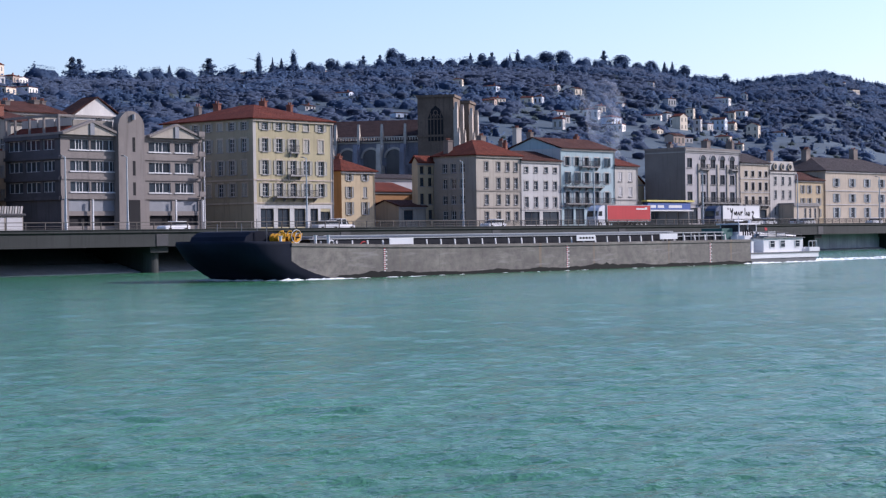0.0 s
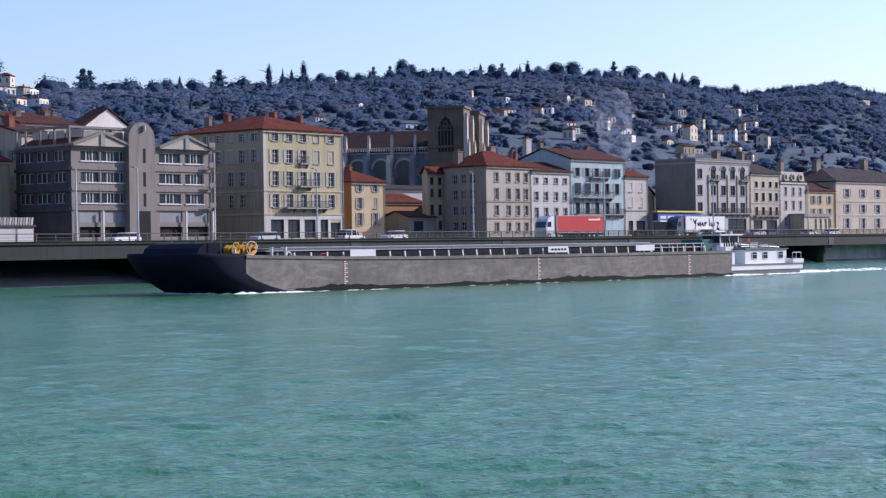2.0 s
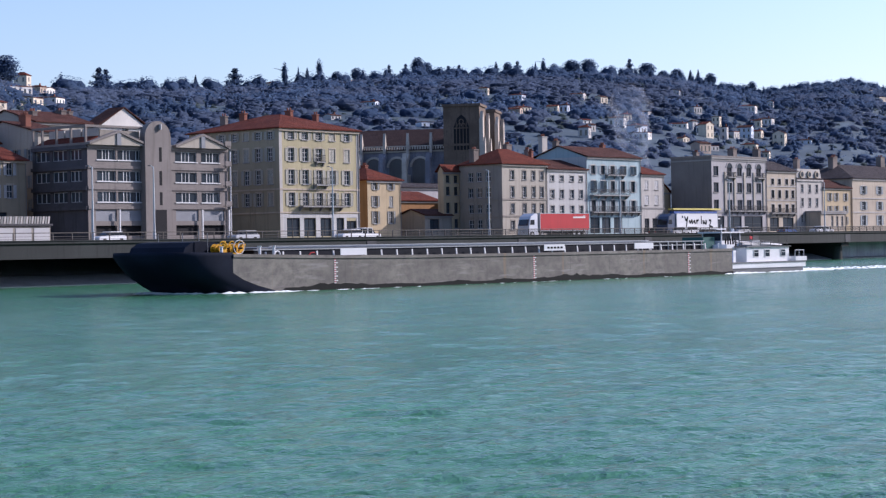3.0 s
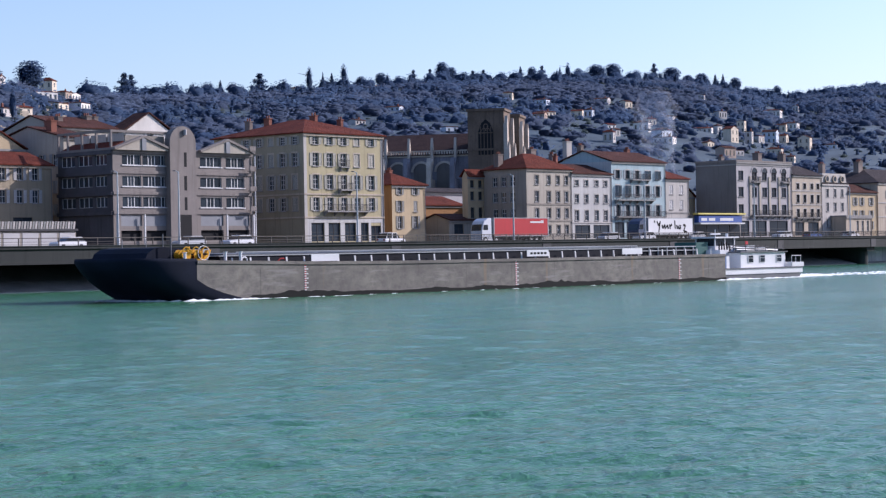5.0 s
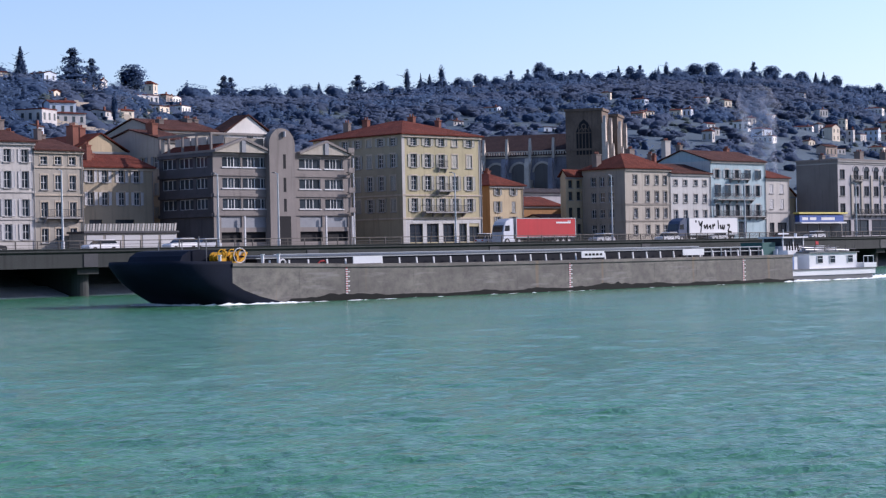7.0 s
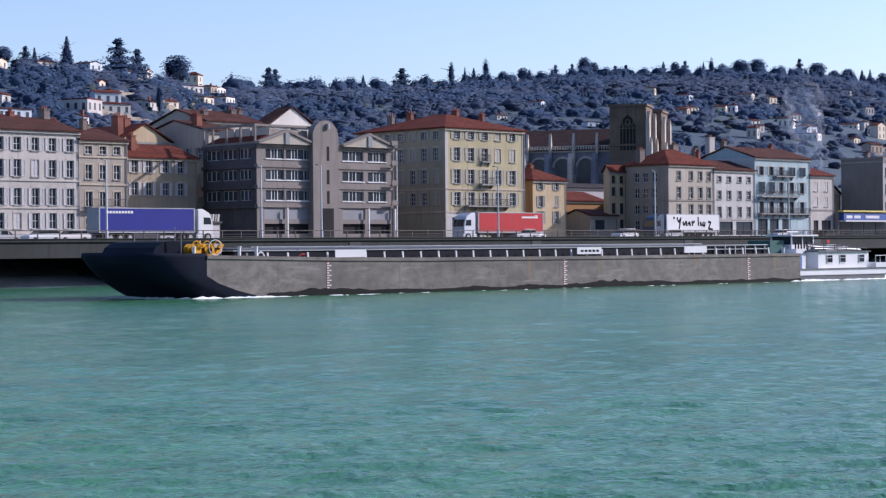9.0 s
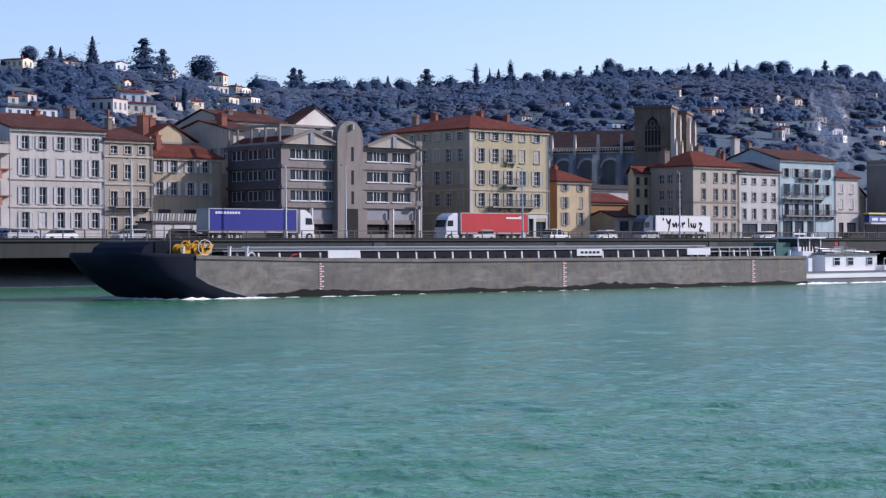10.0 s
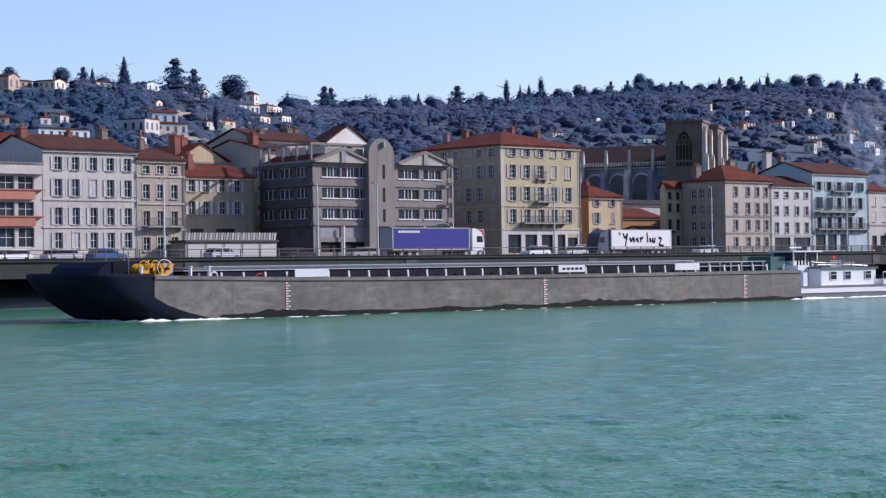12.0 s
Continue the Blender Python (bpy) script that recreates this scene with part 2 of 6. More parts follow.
# parapet: posts, three rails and thin balusters
rail = thing("parapet", "thin weathered metal railing along the quay", "railing", 0, 0, 0, kind="structure")
bm = bmesh.new()
for z, r in ((5.88, 0.045), (5.48, 0.02), (5.2, 0.02)):
    box(bm, RX0, RX1, 165.95 - r, 165.95 + r, z - r, z + r)
RAILING = surface("weathered_railing", (0.10, 0.088, 0.078), 0.7, 0.2, vary=0.25)
part("handrail", bm, RAILING, rail)
bm = bmesh.new()
x = 60.0
while x < 420:
    box(bm, x - 0.05, x + 0.05, 165.9, 166.0, 5.07, 5.9)
    x += 2.6
part("posts", bm, RAILING, rail)["kind"] = "stuff"
bm = bmesh.new()
x = 182.0
while x < 420:
    box(bm, x - 0.02, x + 0.02, 165.93, 165.97, 5.2, 5.86)
    x += 0.26
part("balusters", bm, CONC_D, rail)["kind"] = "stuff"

# ---------------------------------------------------------------- houses
ZB = 5.1
_cache = {}


def window_meshes(w, h, mull, frame, shut, bars):
    key = (round(w, 2), round(h, 2), mull, frame.name, shut.name if shut else "", bars)
    if key in _cache:
        return _cache[key]
    t = 0.06
    bm = bmesh.new()
    cuts = [(t, w / 2 - t * .5), (w / 2 + t * .5, w - t)] if mull else [(t, w - t)]
    lights = [(u0, u1, t + (h - t) * k / (bars + 1), (h - t) * (k + 1) / (bars + 1)) for u0, u1 in cuts for k in range(bars + 1)]
    pierced(bm, w, h, lights, lambda u, v, k: (u, 0.15 + k, v), 0.08)
    fr = mesh_of("window", bm, frame)
    bm = bmesh.new()
    box(bm, 0.02, w - 0.02, 0.20, 0.215, 0.02, h - 0.02)
    pa = mesh_of("pane", bm, GLASS)
    bm = bmesh.new()
    box(bm, -0.12, w + 0.12, -0.14, 0.16, -0.12, 0.0)
    si = mesh_of("sill", bm, KERB)
    sh = None
    if shut:
        bm = bmesh.new()
        sw = w / 2
        for x0, x1, z0, z1 in ((0, .07, 0, h), (sw - .07, sw, 0, h), (.07, sw - .07, 0, .1), (.07, sw - .07, h - .1, h), (.07, sw - .07, h * .48, h * .54)):
            box(bm, x0, x1, -0.055, 0, z0, z1)
        n = max(6, int(h / 0.13))
        for k in range(n):
            z = 0.1 + (h - 0.2) * k / n
            v = [bm.verts.new(p) for p in ((.07, -0.045, z), (sw - .07, -0.045, z), (sw - .07, -0.01, z + .11), (.07, -0.01, z + .11))]
            bm.faces.new(v)
        sh = mesh_of("shutter", bm, shut)
    _cache[key] = fr, pa, si, sh
    return _cache[key]


def add_window(parent, m, w, h, frame=None, shut=None, state="open", bars=1, sill=True, mull=1):
    """A window in a reveal; shutters open beside it, closed over it, or none."""
    fr, pa, si, sh = window_meshes(w, h, mull, frame or FRAME_W, shut, bars)
    win = piece("window", fr, parent, m)
    piece("pane", pa, win, Matrix())
    if sill:
        piece("sill", si, win, Matrix())
    if sh:
        if state == "closed":
            piece("shutter", sh, win, pose(0, 0.10, 0))
            piece("shutter", sh, win, pose(w / 2, 0.10, 0))
        elif state == "open":
            piece("shutter", sh, win, pose(-w / 2 - 0.03, -0.02, 0))
            piece("shutter", sh, win, pose(w + 0.03, -0.02, 0))
        else:
            piece("shutter", sh, win, pose(-0.02, 0.02, 0, 0, 0, -75))
            piece("shutter", sh, win, pose(w + 0.02, 0.02, 0, 0, 0, -105))
    return win


def pierced(bm, width, height, holes, put, deep=0.35):
    """A wall sheet with rectangular holes and their reveals. put(u, v, d) gives the place."""
    us = sorted({0.0, width, *[h[0] for h in holes], *[h[1] for h in holes]})
    vs = sorted({0.0, height, *[h[2] for h in holes], *[h[3] for h in holes]})
    grid = {}
    def vert(u, v):
        if (u, v) not in grid:
            grid[u, v] = bm.verts.new(put(u, v, 0))
        return grid[u, v]
    def inner(u, v):
        if (u, v, deep) not in grid:
            grid[u, v, deep] = bm.verts.new(put(u, v, deep))
        return grid[u, v, deep]
    for a, b in zip(us, us[1:]):
        for c, d in zip(vs, vs[1:]):
            mu, mv = (a + b) / 2, (c + d) / 2
            if any(h[0] < mu < h[1] and h[2] < mv < h[3] for h in holes):
                continue
            bm.faces.new((vert(a, c), vert(b, c), vert(b, d), vert(a, d)))
    for u0, u1, v0, v1 in holes:
        ring = ((u0, v0), (u1, v0), (u1, v1), (u0, v1))
        for k in range(4):
            p, q = ring[k], ring[(k + 1) % 4]
            bm.faces.new((vert(*p), vert(*q), inner(*q), inner(*p)))


def shell(house, w, d, h, front, side, wall, side_mat=None):
    """Four walls: front and left side with holes, back and right plain. Holes are (u0, u1, v0, v1)."""
    bm = bmesh.new()
    pierced(bm, w, h, front, lambda u, v, k: (u, k, v))
    part("front_wall", bm, wall, house)
    bm = bmesh.new()
    pierced(bm, d, h, side, lambda u, v, k: (k, u, v))
    part("side_wall", bm, side_mat or wall, house)
    bm = bmesh.new()
    box(bm, w - 0.3, w, 0.003, d, 0, h)
    box(bm, 0.3, w - 0.3, d - 0.3, d, 0, h)
    part("rear_wall", bm, wall, house)
    # solid black block in place of unlit rooms
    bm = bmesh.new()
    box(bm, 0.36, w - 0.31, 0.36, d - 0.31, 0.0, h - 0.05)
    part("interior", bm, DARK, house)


def roof_on(house, w, d, h, rise, kind, mat, over=0.45, hip=None):
    """Gable (ridge along x), cross gable (ridge along y), hip or flat roof with eaves."""
    o, t = over, 0.16
    bm = bmesh.new()
    if kind == "gable":
        prism(bm, [(-o, h - .05), (d / 2, h + rise), (d + o, h - .05), (d + o, h + t - .05), (d / 2, h + rise + t), (-o, h + t - .05)], -o * .5, w + o * .5, "x")
    elif kind == "cross":
        prism(bm, [(-o, h - .05), (w / 2, h + rise), (w + o, h - .05), (w + o, h + t - .05), (w / 2, h + rise + t), (-o, h + t - .05)], -o * .5, d + o * .5, "y")
    elif kind == "hip":
        k = hip if hip is not None else min(w, d) / 2
        if w >= d:
            r0, r1 = (k, d / 2), (w - k, d / 2)
        else:
            r0, r1 = (w / 2, k), (w / 2, d - k)
        low = [bm.verts.new((x, y, h)) for x, y in ((-o, -o), (w + o, -o), (w + o, d + o), (-o, d + o))]
        mid = [bm.verts.new((x, y, h + t)) for x, y in ((-o, -o), (w + o, -o), (w + o, d + o), (-o, d + o))]
        a, b = (bm.verts.new((*r, h + rise + t)) for r in (r0, r1))
        bm.faces.new(low[::-1])
        for i in range(4):
            bm.faces.new((low[i], low[(i + 1) % 4], mid[(i + 1) % 4], mid[i]))
        if w >= d:
            for f in ((mid[0], mid[1], b, a), (mid[1], mid[2], b), (mid[2], mid[3], a, b), (mid[3], mid[0], a)):
                bm.faces.new(f)
        else:
            for f in ((mid[0], mid[1], a), (mid[1], mid[2], b, a), (mid[2], mid[3], b), (mid[3], mid[0], a, b)):
                bm.faces.new(f)
    else:
        box(bm, -o * .3, w + o * .3, -o * .3, d + o * .3, h, h + 0.3)
    part("roof", bm, mat, house)
    if kind in ("gable", "cross"):
        for k in (0.02, (w if kind == "gable" else d) - 0.3):
            bm = bmesh.new()
            if kind == "gable":
                prism(bm, [(0, h - .1), (d, h - .1), (d / 2, h + rise - .02)], k, k + 0.28, "x")
            else:
                prism(bm, [(0, h - .1), (w, h - .1), (w / 2, h + rise - .02)], k, k + 0.28, "y")
            part("gable", bm, bpy.data.materials[house["m"]], house)


def chimney(house, x, y, z0, z1, w=0.7, d=1.2, mat=None, pots=3):
    bm = bmesh.new()
    box(bm, x - w / 2, x + w / 2, y - d / 2, y + d / 2, z0, z1)
    box(bm, x - w / 2 - .08, x + w / 2 + .08, y - d / 2 - .08, y + d / 2 + .08, z1, z1 + 0.14)
    st = part("chimney", bm, mat or BRICK_R, house)
    for k in range(pots):
        bm = bmesh.new()
        py = y + (k - (pots - 1) / 2) * d / max(pots, 1) * .9
        tube(bm, (x, py, z1 + .14), (x, py, z1 + .55), 0.13, 8, 0.10)
        part("chimney_pot", bm, BRICK_R, st)


def house(label, x0, x1, y0, depth, ze, wall, roof="gable", rise=2.0, tile=None, cols=(), rows=(), ww=1.1, shut=None,
          scols=(), srows=(), closed=(), side_mat=None, bands=(), frame=None, chims=(), surround=None, over=0.45, zb=ZB, name="house",
          bars=1, half=(), hip=None, shops=()):
    """A town house. cols: window centres along the street, rows: (sill, head) heights; scols, srows: the same on its left side."""
    ob = thing(name, label, "house", x0, y0, zb, group="town houses")
    ob["m"] = wall.name
    w, h = x1 - x0, ze - zb
    front = [(c - x0 - ww / 2, c - x0 + ww / 2, a - zb, b - zb) for c in cols for a, b in rows]
    shop_holes = [(a - x0, b - x0, c - zb, d - zb) for a, b, c, d in shops]
    sw = 1.05
    side = [(c - y0 - sw / 2, c - y0 + sw / 2, a - zb, b - zb) for c in scols for a, b in (srows or rows)]
    shell(ob, w, depth, h, front + shop_holes, side, wall, side_mat)
    for i, c in enumerate(cols):
        for j, (a, b) in enumerate(rows):
            state = "closed" if (i, j) in closed else "half" if (i, j) in half else "open"
            add_window(ob, pose(c - x0 - ww / 2, 0, a - zb), ww, b - a, frame, shut, state, bars)
            if surround:
                bm = bmesh.new()
                u0, u1, v0, v1 = c - x0 - ww / 2, c - x0 + ww / 2, a - zb, b - zb
                for q in ((u0 - .16, u0 - .002, v0, v1 + .2), (u1 + .002, u1 + .16, v0, v1 + .2), (u0, u1, v1 + .002, v1 + .2)):
                    box(bm, q[0], q[1], -0.035, 0.1, q[2], q[3])
                part("surround", bm, surround, ob)
    for i, c in enumerate(scols):
        for a, b in (srows or rows):
            m = pose(0, c - y0 + sw / 2, a - zb, 0, 0, -90)
            add_window(ob, m, sw, b - a, frame, shut, "closed" if (i * 7 + int(a)) % 3 == 0 and shut else "open", bars)
            if surround:
                bm = bmesh.new()
                u0, u1, v0, v1 = c - y0 - sw / 2, c - y0 + sw / 2, a - zb, b - zb
                for q in ((u0 - .16, u0 - .002, v0, v1 + .2), (u1 + .002, u1 + .16, v0, v1 + .2), (u0, u1, v1 + .002, v1 + .2)):
                    box(bm, -0.035, 0.1, q[0], q[1], q[2], q[3])
                part("surround", bm, surround, ob)
    for a, b, c, d in shops:
        add_window(ob, pose(a - x0, 0, c - zb), b - a, d - c, IRON, None, "", 1, False)
    for z in bands:
        bm = bmesh.new()
        box(bm, -0.12, w + 0.02, -0.12, -0.003, z - zb, z - zb + 0.22)
        box(bm, -0.12, -0.003, -0.003, depth, z - zb, z - zb + 0.22)
        part("string_course", bm, surround or KERB, ob)
    bm = bmesh.new()
    box(bm, -0.2, w + 0.04, -0.25, -0.004, h - 0.35, h - 0.06)
    part("cornice", bm, surround or KERB, ob)
    bm = bmesh.new()
    tube(bm, (w - 0.15, -0.1, 0.1), (w - 0.15, -0.1, h - 0.4), 0.06, 8)
    part("downpipe", bm, STEEL_G, ob)
    roof_on(ob, w, depth, h, rise, roof, tile or TILE_R, over, hip)
    for c in chims:
        x, y, top = c[:3]
        chimney(ob, x - x0, y - y0, h - 0.3, top - zb, *c[3:])
    return ob


def balcony(ob, x0, x1, z, out=0.9, mat=None):
    """A stone slab on brackets with an iron railing, in a house's own space."""
    bm = bmesh.new()
    box(bm, x0, x1, -out, -0.003, z - 0.16, z)
    for k in range(max(2, int((x1 - x0) / 1.6))):
        x = x0 + 0.2 + k * (x1 - x0 - 0.4) / max(1, int((x1 - x0) / 1.6) - 1)
        prism(bm, [(-out * .8, z - .16), (-0.003, z - .16), (-0.003, z - .7), (-.15, z - .65)], x - .09, x + .09, "x")
    sl = part("balcony", bm, mat or KERB, ob)
    bm = bmesh.new()
    for a, b, c, d in ((x0, x1, -out, -out + .03), (x0, x0 + .03, -out, 0), (x1 - .03, x1, -out, 0)):
        box(bm, a, b, c, d, z + 0.92, z + 0.97)
        box(bm, a, b, c, d, z + 0.08, z + 0.11)
    x = x0
    while x < x1:
        box(bm, x, x + .02, -out, -out + .02, z, z + 0.94)
        x += 0.13
    part("balcony_rail", bm, IRON, sl)["kind"] = "stuff"


def plaster(name, c, **k):
    c = (c[0] * 0.76, c[1] * 0.72, c[2] * 0.66)
    return surface(name, c, vary=k.pop("vary", 0.17), streak=k.pop("streak", 0.34), scale=0.25, fine=5, **k)


P_WHITE = plaster("white_plaster", (0.57, 0.565, 0.56))
P_BRIGHT = plaster("fresh_white_plaster", (0.86, 0.86, 0.85))
P_BEIGE = plaster("beige_plaster", (0.42, 0.40, 0.36))
P_SAND = plaster("sand_plaster", (0.43, 0.38, 0.29))
P_YELLOW = plaster("yellow_plaster", (0.50, 0.46, 0.30))
# side plaster darker and greyer than the front, shade put into its colour
P_YELLOW_SHADE = plaster("yellow_plaster_in_shade", (0.40, 0.37, 0.275), streak=0.35)
P_CREAM = plaster("cream_plaster", (0.60, 0.50, 0.34))
P_ORANGE = plaster("orange_plaster", (0.42, 0.23, 0.10))
P_GREY = plaster("grey_pink_plaster", (0.50, 0.475, 0.425))
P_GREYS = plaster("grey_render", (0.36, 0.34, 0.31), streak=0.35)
P_BLUE = plaster("pale_blue_plaster", (0.43, 0.58, 0.66))
P_BLUEW = plaster("blue_white_plaster", (0.60, 0.62, 0.64))
P_MAUVE = plaster("mauve_grey_plaster", (0.49, 0.49, 0.53))
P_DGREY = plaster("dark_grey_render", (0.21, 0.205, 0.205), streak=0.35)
P_STONE = plaster("pale_stone", (0.56, 0.50, 0.42))
P_SALMON = plaster("salmon_paint", (0.50, 0.23, 0.17))

# modern salmon and white block
ob = thing("apartment_house", "white and salmon modern block with banded windows", "house", 96.0, 190, ZB, group="town houses")
ob["m"] = P_WHITE.name
W0, D0, H0 = 13.3, 12.0, 10.9
bays = [(u, u + 2.0) for u in (0.5, 2.9, 5.3, 7.7, 10.2)]
wins = [(6.55, 8.8), (10.1, 11.75), (13.15, 14.7)]
shell(ob, W0, D0, H0, [(a, b, c - ZB, d - ZB) for a, b in bays for c, d in wins], [], P_WHITE)
for a, b in bays:
    for c, d in wins:
        add_window(ob, pose(a, 0, c - ZB), b - a, d - c, FRAME_W, None, "", 1, False)
for z0, z1 in ((8.95, 10.0), (12.0, 13.05)):
    bm = bmesh.new()
    box(bm, 0, W0 - 1.2, -0.5, -0.003, z0 - ZB, z1 - ZB)
    box(bm, 0, W0, -0.62, -0.003, z1 - ZB, z1 - ZB + 0.14)
    part("spandrel", bm, P_SALMON, ob, "salmon painted panel")
bm = bmesh.new()
box(bm, -0.2, W0, -0.7, -0.003, 14.9 - ZB, 15.9 - ZB)
part("cornice", bm, P_WHITE, ob)
roof_on(ob, W0, D0, H0, 0.3, "flat", CONC)
bm = bmesh.new()
for z in (11.3, 11.9):
    box(bm, 0, W0, -0.5, -0.46, z, z + .04)
x = 0.0
while x < W0:
    box(bm, x, x + .03, -0.5, -0.46, 10.9, 11.9)
    x += 0.5
part("roof_rail", bm, IRON, ob)

house("white four-storey house with pale open shutters", 109.4, 122.1, 190, 14, 17.9, P_WHITE, "gable", 1.9, TILE_B,
      cols=(111.4, 113.7, 116.1, 118.4, 120.8), rows=((6.4, 8.24), (9.16, 11.15), (12.48, 14.47), (15.53, 17.05)), ww=0.95, shut=SHUT_W,
      closed=((2, 2), (1, 0)), bands=(8.75, 11.95), surround=P_WHITE, chims=((110.0, 196, 20.6, .7, 1.4), (121.6, 197, 20.9, .8, 1.5, BRICK_G)))
ob = house("beige three-bay stone house with plain windows", 122.1, 128.9, 190, 13, 17.0, P_BEIGE, "gable", 1.7, TILE_B,
           cols=(123.4, 125.4, 127.4), rows=((6.0, 7.7), (9.07, 10.84), (12.34, 14.05), (15.35, 16.3)), ww=0.95, bands=(8.5, 11.6, 14.9),
           surround=P_STONE, chims=((126.5, 196, 19.9, .6, .9, BRICK_G, 1), (127.8, 197, 19.3, .5, .7, BRICK_G, 1), (123.0, 197, 19.5)))
balcony(ob, 1.0, 6.0, 9.0 - ZB)
house("beige house with white shutters, half in shade", 135.7, 146.6, 200, 11, 15.7, P_SAND, "gable", 1.9, TILE_R,
      cols=(136.8, 139.0, 141.6, 144.0), rows=((10.84, 12.53), (13.78, 15.4)), ww=0.95, shut=SHUT_W, surround=P_STONE, shops=((136.5, 138.5, 5.6, 9.0), (140.5, 143.5, 5.6, 9.0)),
      chims=((138.3, 203, 18.6, .7, 1.2), (139.6, 204, 17.6, .6, .8)))
# row of white garages with a striped edge
ob = thing("garage_row", "low white garages with a striped metal edge", "garage", 126.3, 186.2, 5.16)
bm = bmesh.new()
box(bm, 0, 13.6, 0, 3.2, 0, 1.85)
part("garage_body", bm, P_GREYS, ob)
bm = bmesh.new()
box(bm, -0.2, 13.8, -0.25, 3.4, 1.86, 2.1)
part("roof_slab", bm, IRON, ob)
for k in range(34):
    bm = bmesh.new()
    prism(bm, [(k * .4, 2.1), (k * .4 + .26, 2.1), (k * .4 + .4, 3.0), (k * .4 + .12, 3.0)], 0.0, 0.06, "y")
    part("fascia_strip", bm, P_WHITE if k % 2 else SHUT_G, ob)
for k in range(5):
    bm = bmesh.new()
    box(bm, 0.35 + k * 2.7, 2.65 + k * 2.7, -0.05, -0.003, 0.05, 1.6)
    part("garage_door", bm, SHUT_W, ob)

# houses behind the first row
house("white gabled house with brick chimneys behind the street", 142.5, 151.0, 212, 14, 18.6, P_CREAM, "cross", 2.4, TILE_R, chims=((143.6, 214, 22.0, .9, 1.6), (146.2, 216, 21.9, .9, 1.3)))
house("narrow plastered house with quoins and small shutters", 153.0, 158.0, 206, 16, 20.0, P_GREY, "gable", 1.8, TILE_B,
      scols=(208.0, 211.0), srows=((9.5, 11.0), (12.5, 14.2), (16.2, 17.8)), shut=SHUT_B, chims=((154.0, 210, 22.4, .9, 1.2), (156.5, 214, 22.6, .8, 1.0)))
house("long white house with an arched dormer and tall chimneys", 158.5, 168.6, 214, 14, 22.0, P_GREY, "gable", 2.0, TILE_B,
      cols=(160.5, 163, 165.5), rows=((19.6, 21.0),), chims=((161, 218, 23.7, .8, 1.3, BRICK_G), (167.5, 220, 24.2, .9, 1.5, BRICK_G), (170.5, 222, 24.3, .7, 1.0, BRICK_G)))
house("white gable house with one shuttered window", 168.8, 177.2, 212.5, 3.2, 21.9, P_BRIGHT, "cross", 2.6, TILE_B, cols=(173.2,), rows=((21.0, 21.8),), shut=SHUT_W,
      chims=((178.5, 220, 24.4, .9, 1.2, BRICK_R),))
house("tall shaded house with a red roof", 116.0, 132.0, 214, 14, 19.8, P_GREYS, "gable", 2.2, TILE_R, chims=((118, 218, 22.0), (124, 220, 22.1), (130, 219, 22.3)))
house("mauve house with a pale barge board", 104.0, 112.5, 206, 14, 18.6, P_MAUVE, "cross", 2.2, TILE_R, chims=((107.0, 206.6, 21.2, .8, .8), (112.6, 208, 21.6, .9, 1.0)))

# concrete office block with pediments and a round-topped stair tower
ob = thing("office_block", "grey concrete block with strip windows and a round-topped tower", "building", 148.7, 190, ZB, group="town houses")
ob["m"] = CONC.name
WB, DB, HB = 23.9, 11.5, 12.3
# side wall and its bands coloured darker to hold the narrow lane's shade
SIDE_SHADE = surface("shade_dark_render", (0.085, 0.082, 0.088), vary=0.25, streak=0.4)
strips = [(10.1, 11.44), (12.77, 14.11), (15.52, 16.86)]
lb = [(1.5, 4.55), (4.85, 9.05), (14.55, 18.3), (19.1, 22.4)]
sb = [(1.2, 3.6), (4.2, 7.2), (7.8, 10.8)]
low = [(1.2, 4.6), (4.9, 9.1), (14.55, 18.5), (19.1, 23.2)]
holes = [(a, b, c - ZB, d - ZB) for a, b in lb for c, d in strips] + [(a, b, 0.62, 1.96) for a, b in low]
shell(ob, WB, DB, HB, holes + [(a, b, 2.55, 3.95) for a, b in low], [(a, b, c - ZB, d - ZB) for a, b in sb for c, d in strips], CONC, SIDE_SHADE)
for a, b in lb:
    for c, d in strips:
        n = max(2, round((b - a) / 1.1))
        for k in range(n):
            add_window(ob, pose(a + (b - a) * k / n, 0, c - ZB), (b - a) / n, d - c, FRAME_W, None, "", 0, False, k % 2)
        bm = bmesh.new()
        box(bm, a - .1, b + .1, -.12, 0.1, c - ZB - .12, c - ZB)
        part("sill", bm, FRAME_W, ob)
for a, b in sb:
    for c, d in strips:
        for k in range(3):
            add_window(ob, pose(0, b - (b - a) * k / 3, c - ZB, 0, 0, -90), (b - a) / 3, d - c, FRAME_W, None, "", 0, False, 0)
PANEL_G = surface("grey_panel", (0.22, 0.23, 0.245), 0.6)
for a, b in low:
    bm = bmesh.new()
    box(bm, a, b, 0.12, 0.2, 2.55, 3.95)
    part("blind_panel", bm, PANEL_G, ob)
for z in (4.1, 6.6, 9.3, 11.9):
    bm = bmesh.new()
    box(bm, 0.0, WB, -0.14, -0.003, z, z + 0.4)
    part("floor_band", bm, CONC, ob)
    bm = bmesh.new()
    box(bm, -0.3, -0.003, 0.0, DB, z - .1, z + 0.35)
    part("side_band", bm, SIDE_SHADE, ob)
for x in (0.25, 4.7, 18.8, 23.6):
    bm = bmesh.new()
    box(bm, x - .1, x + .1, -0.55, -0.36, 0, 4.05)
    part("pilotis", bm, FRAME_W, ob)
bm = bmesh.new()
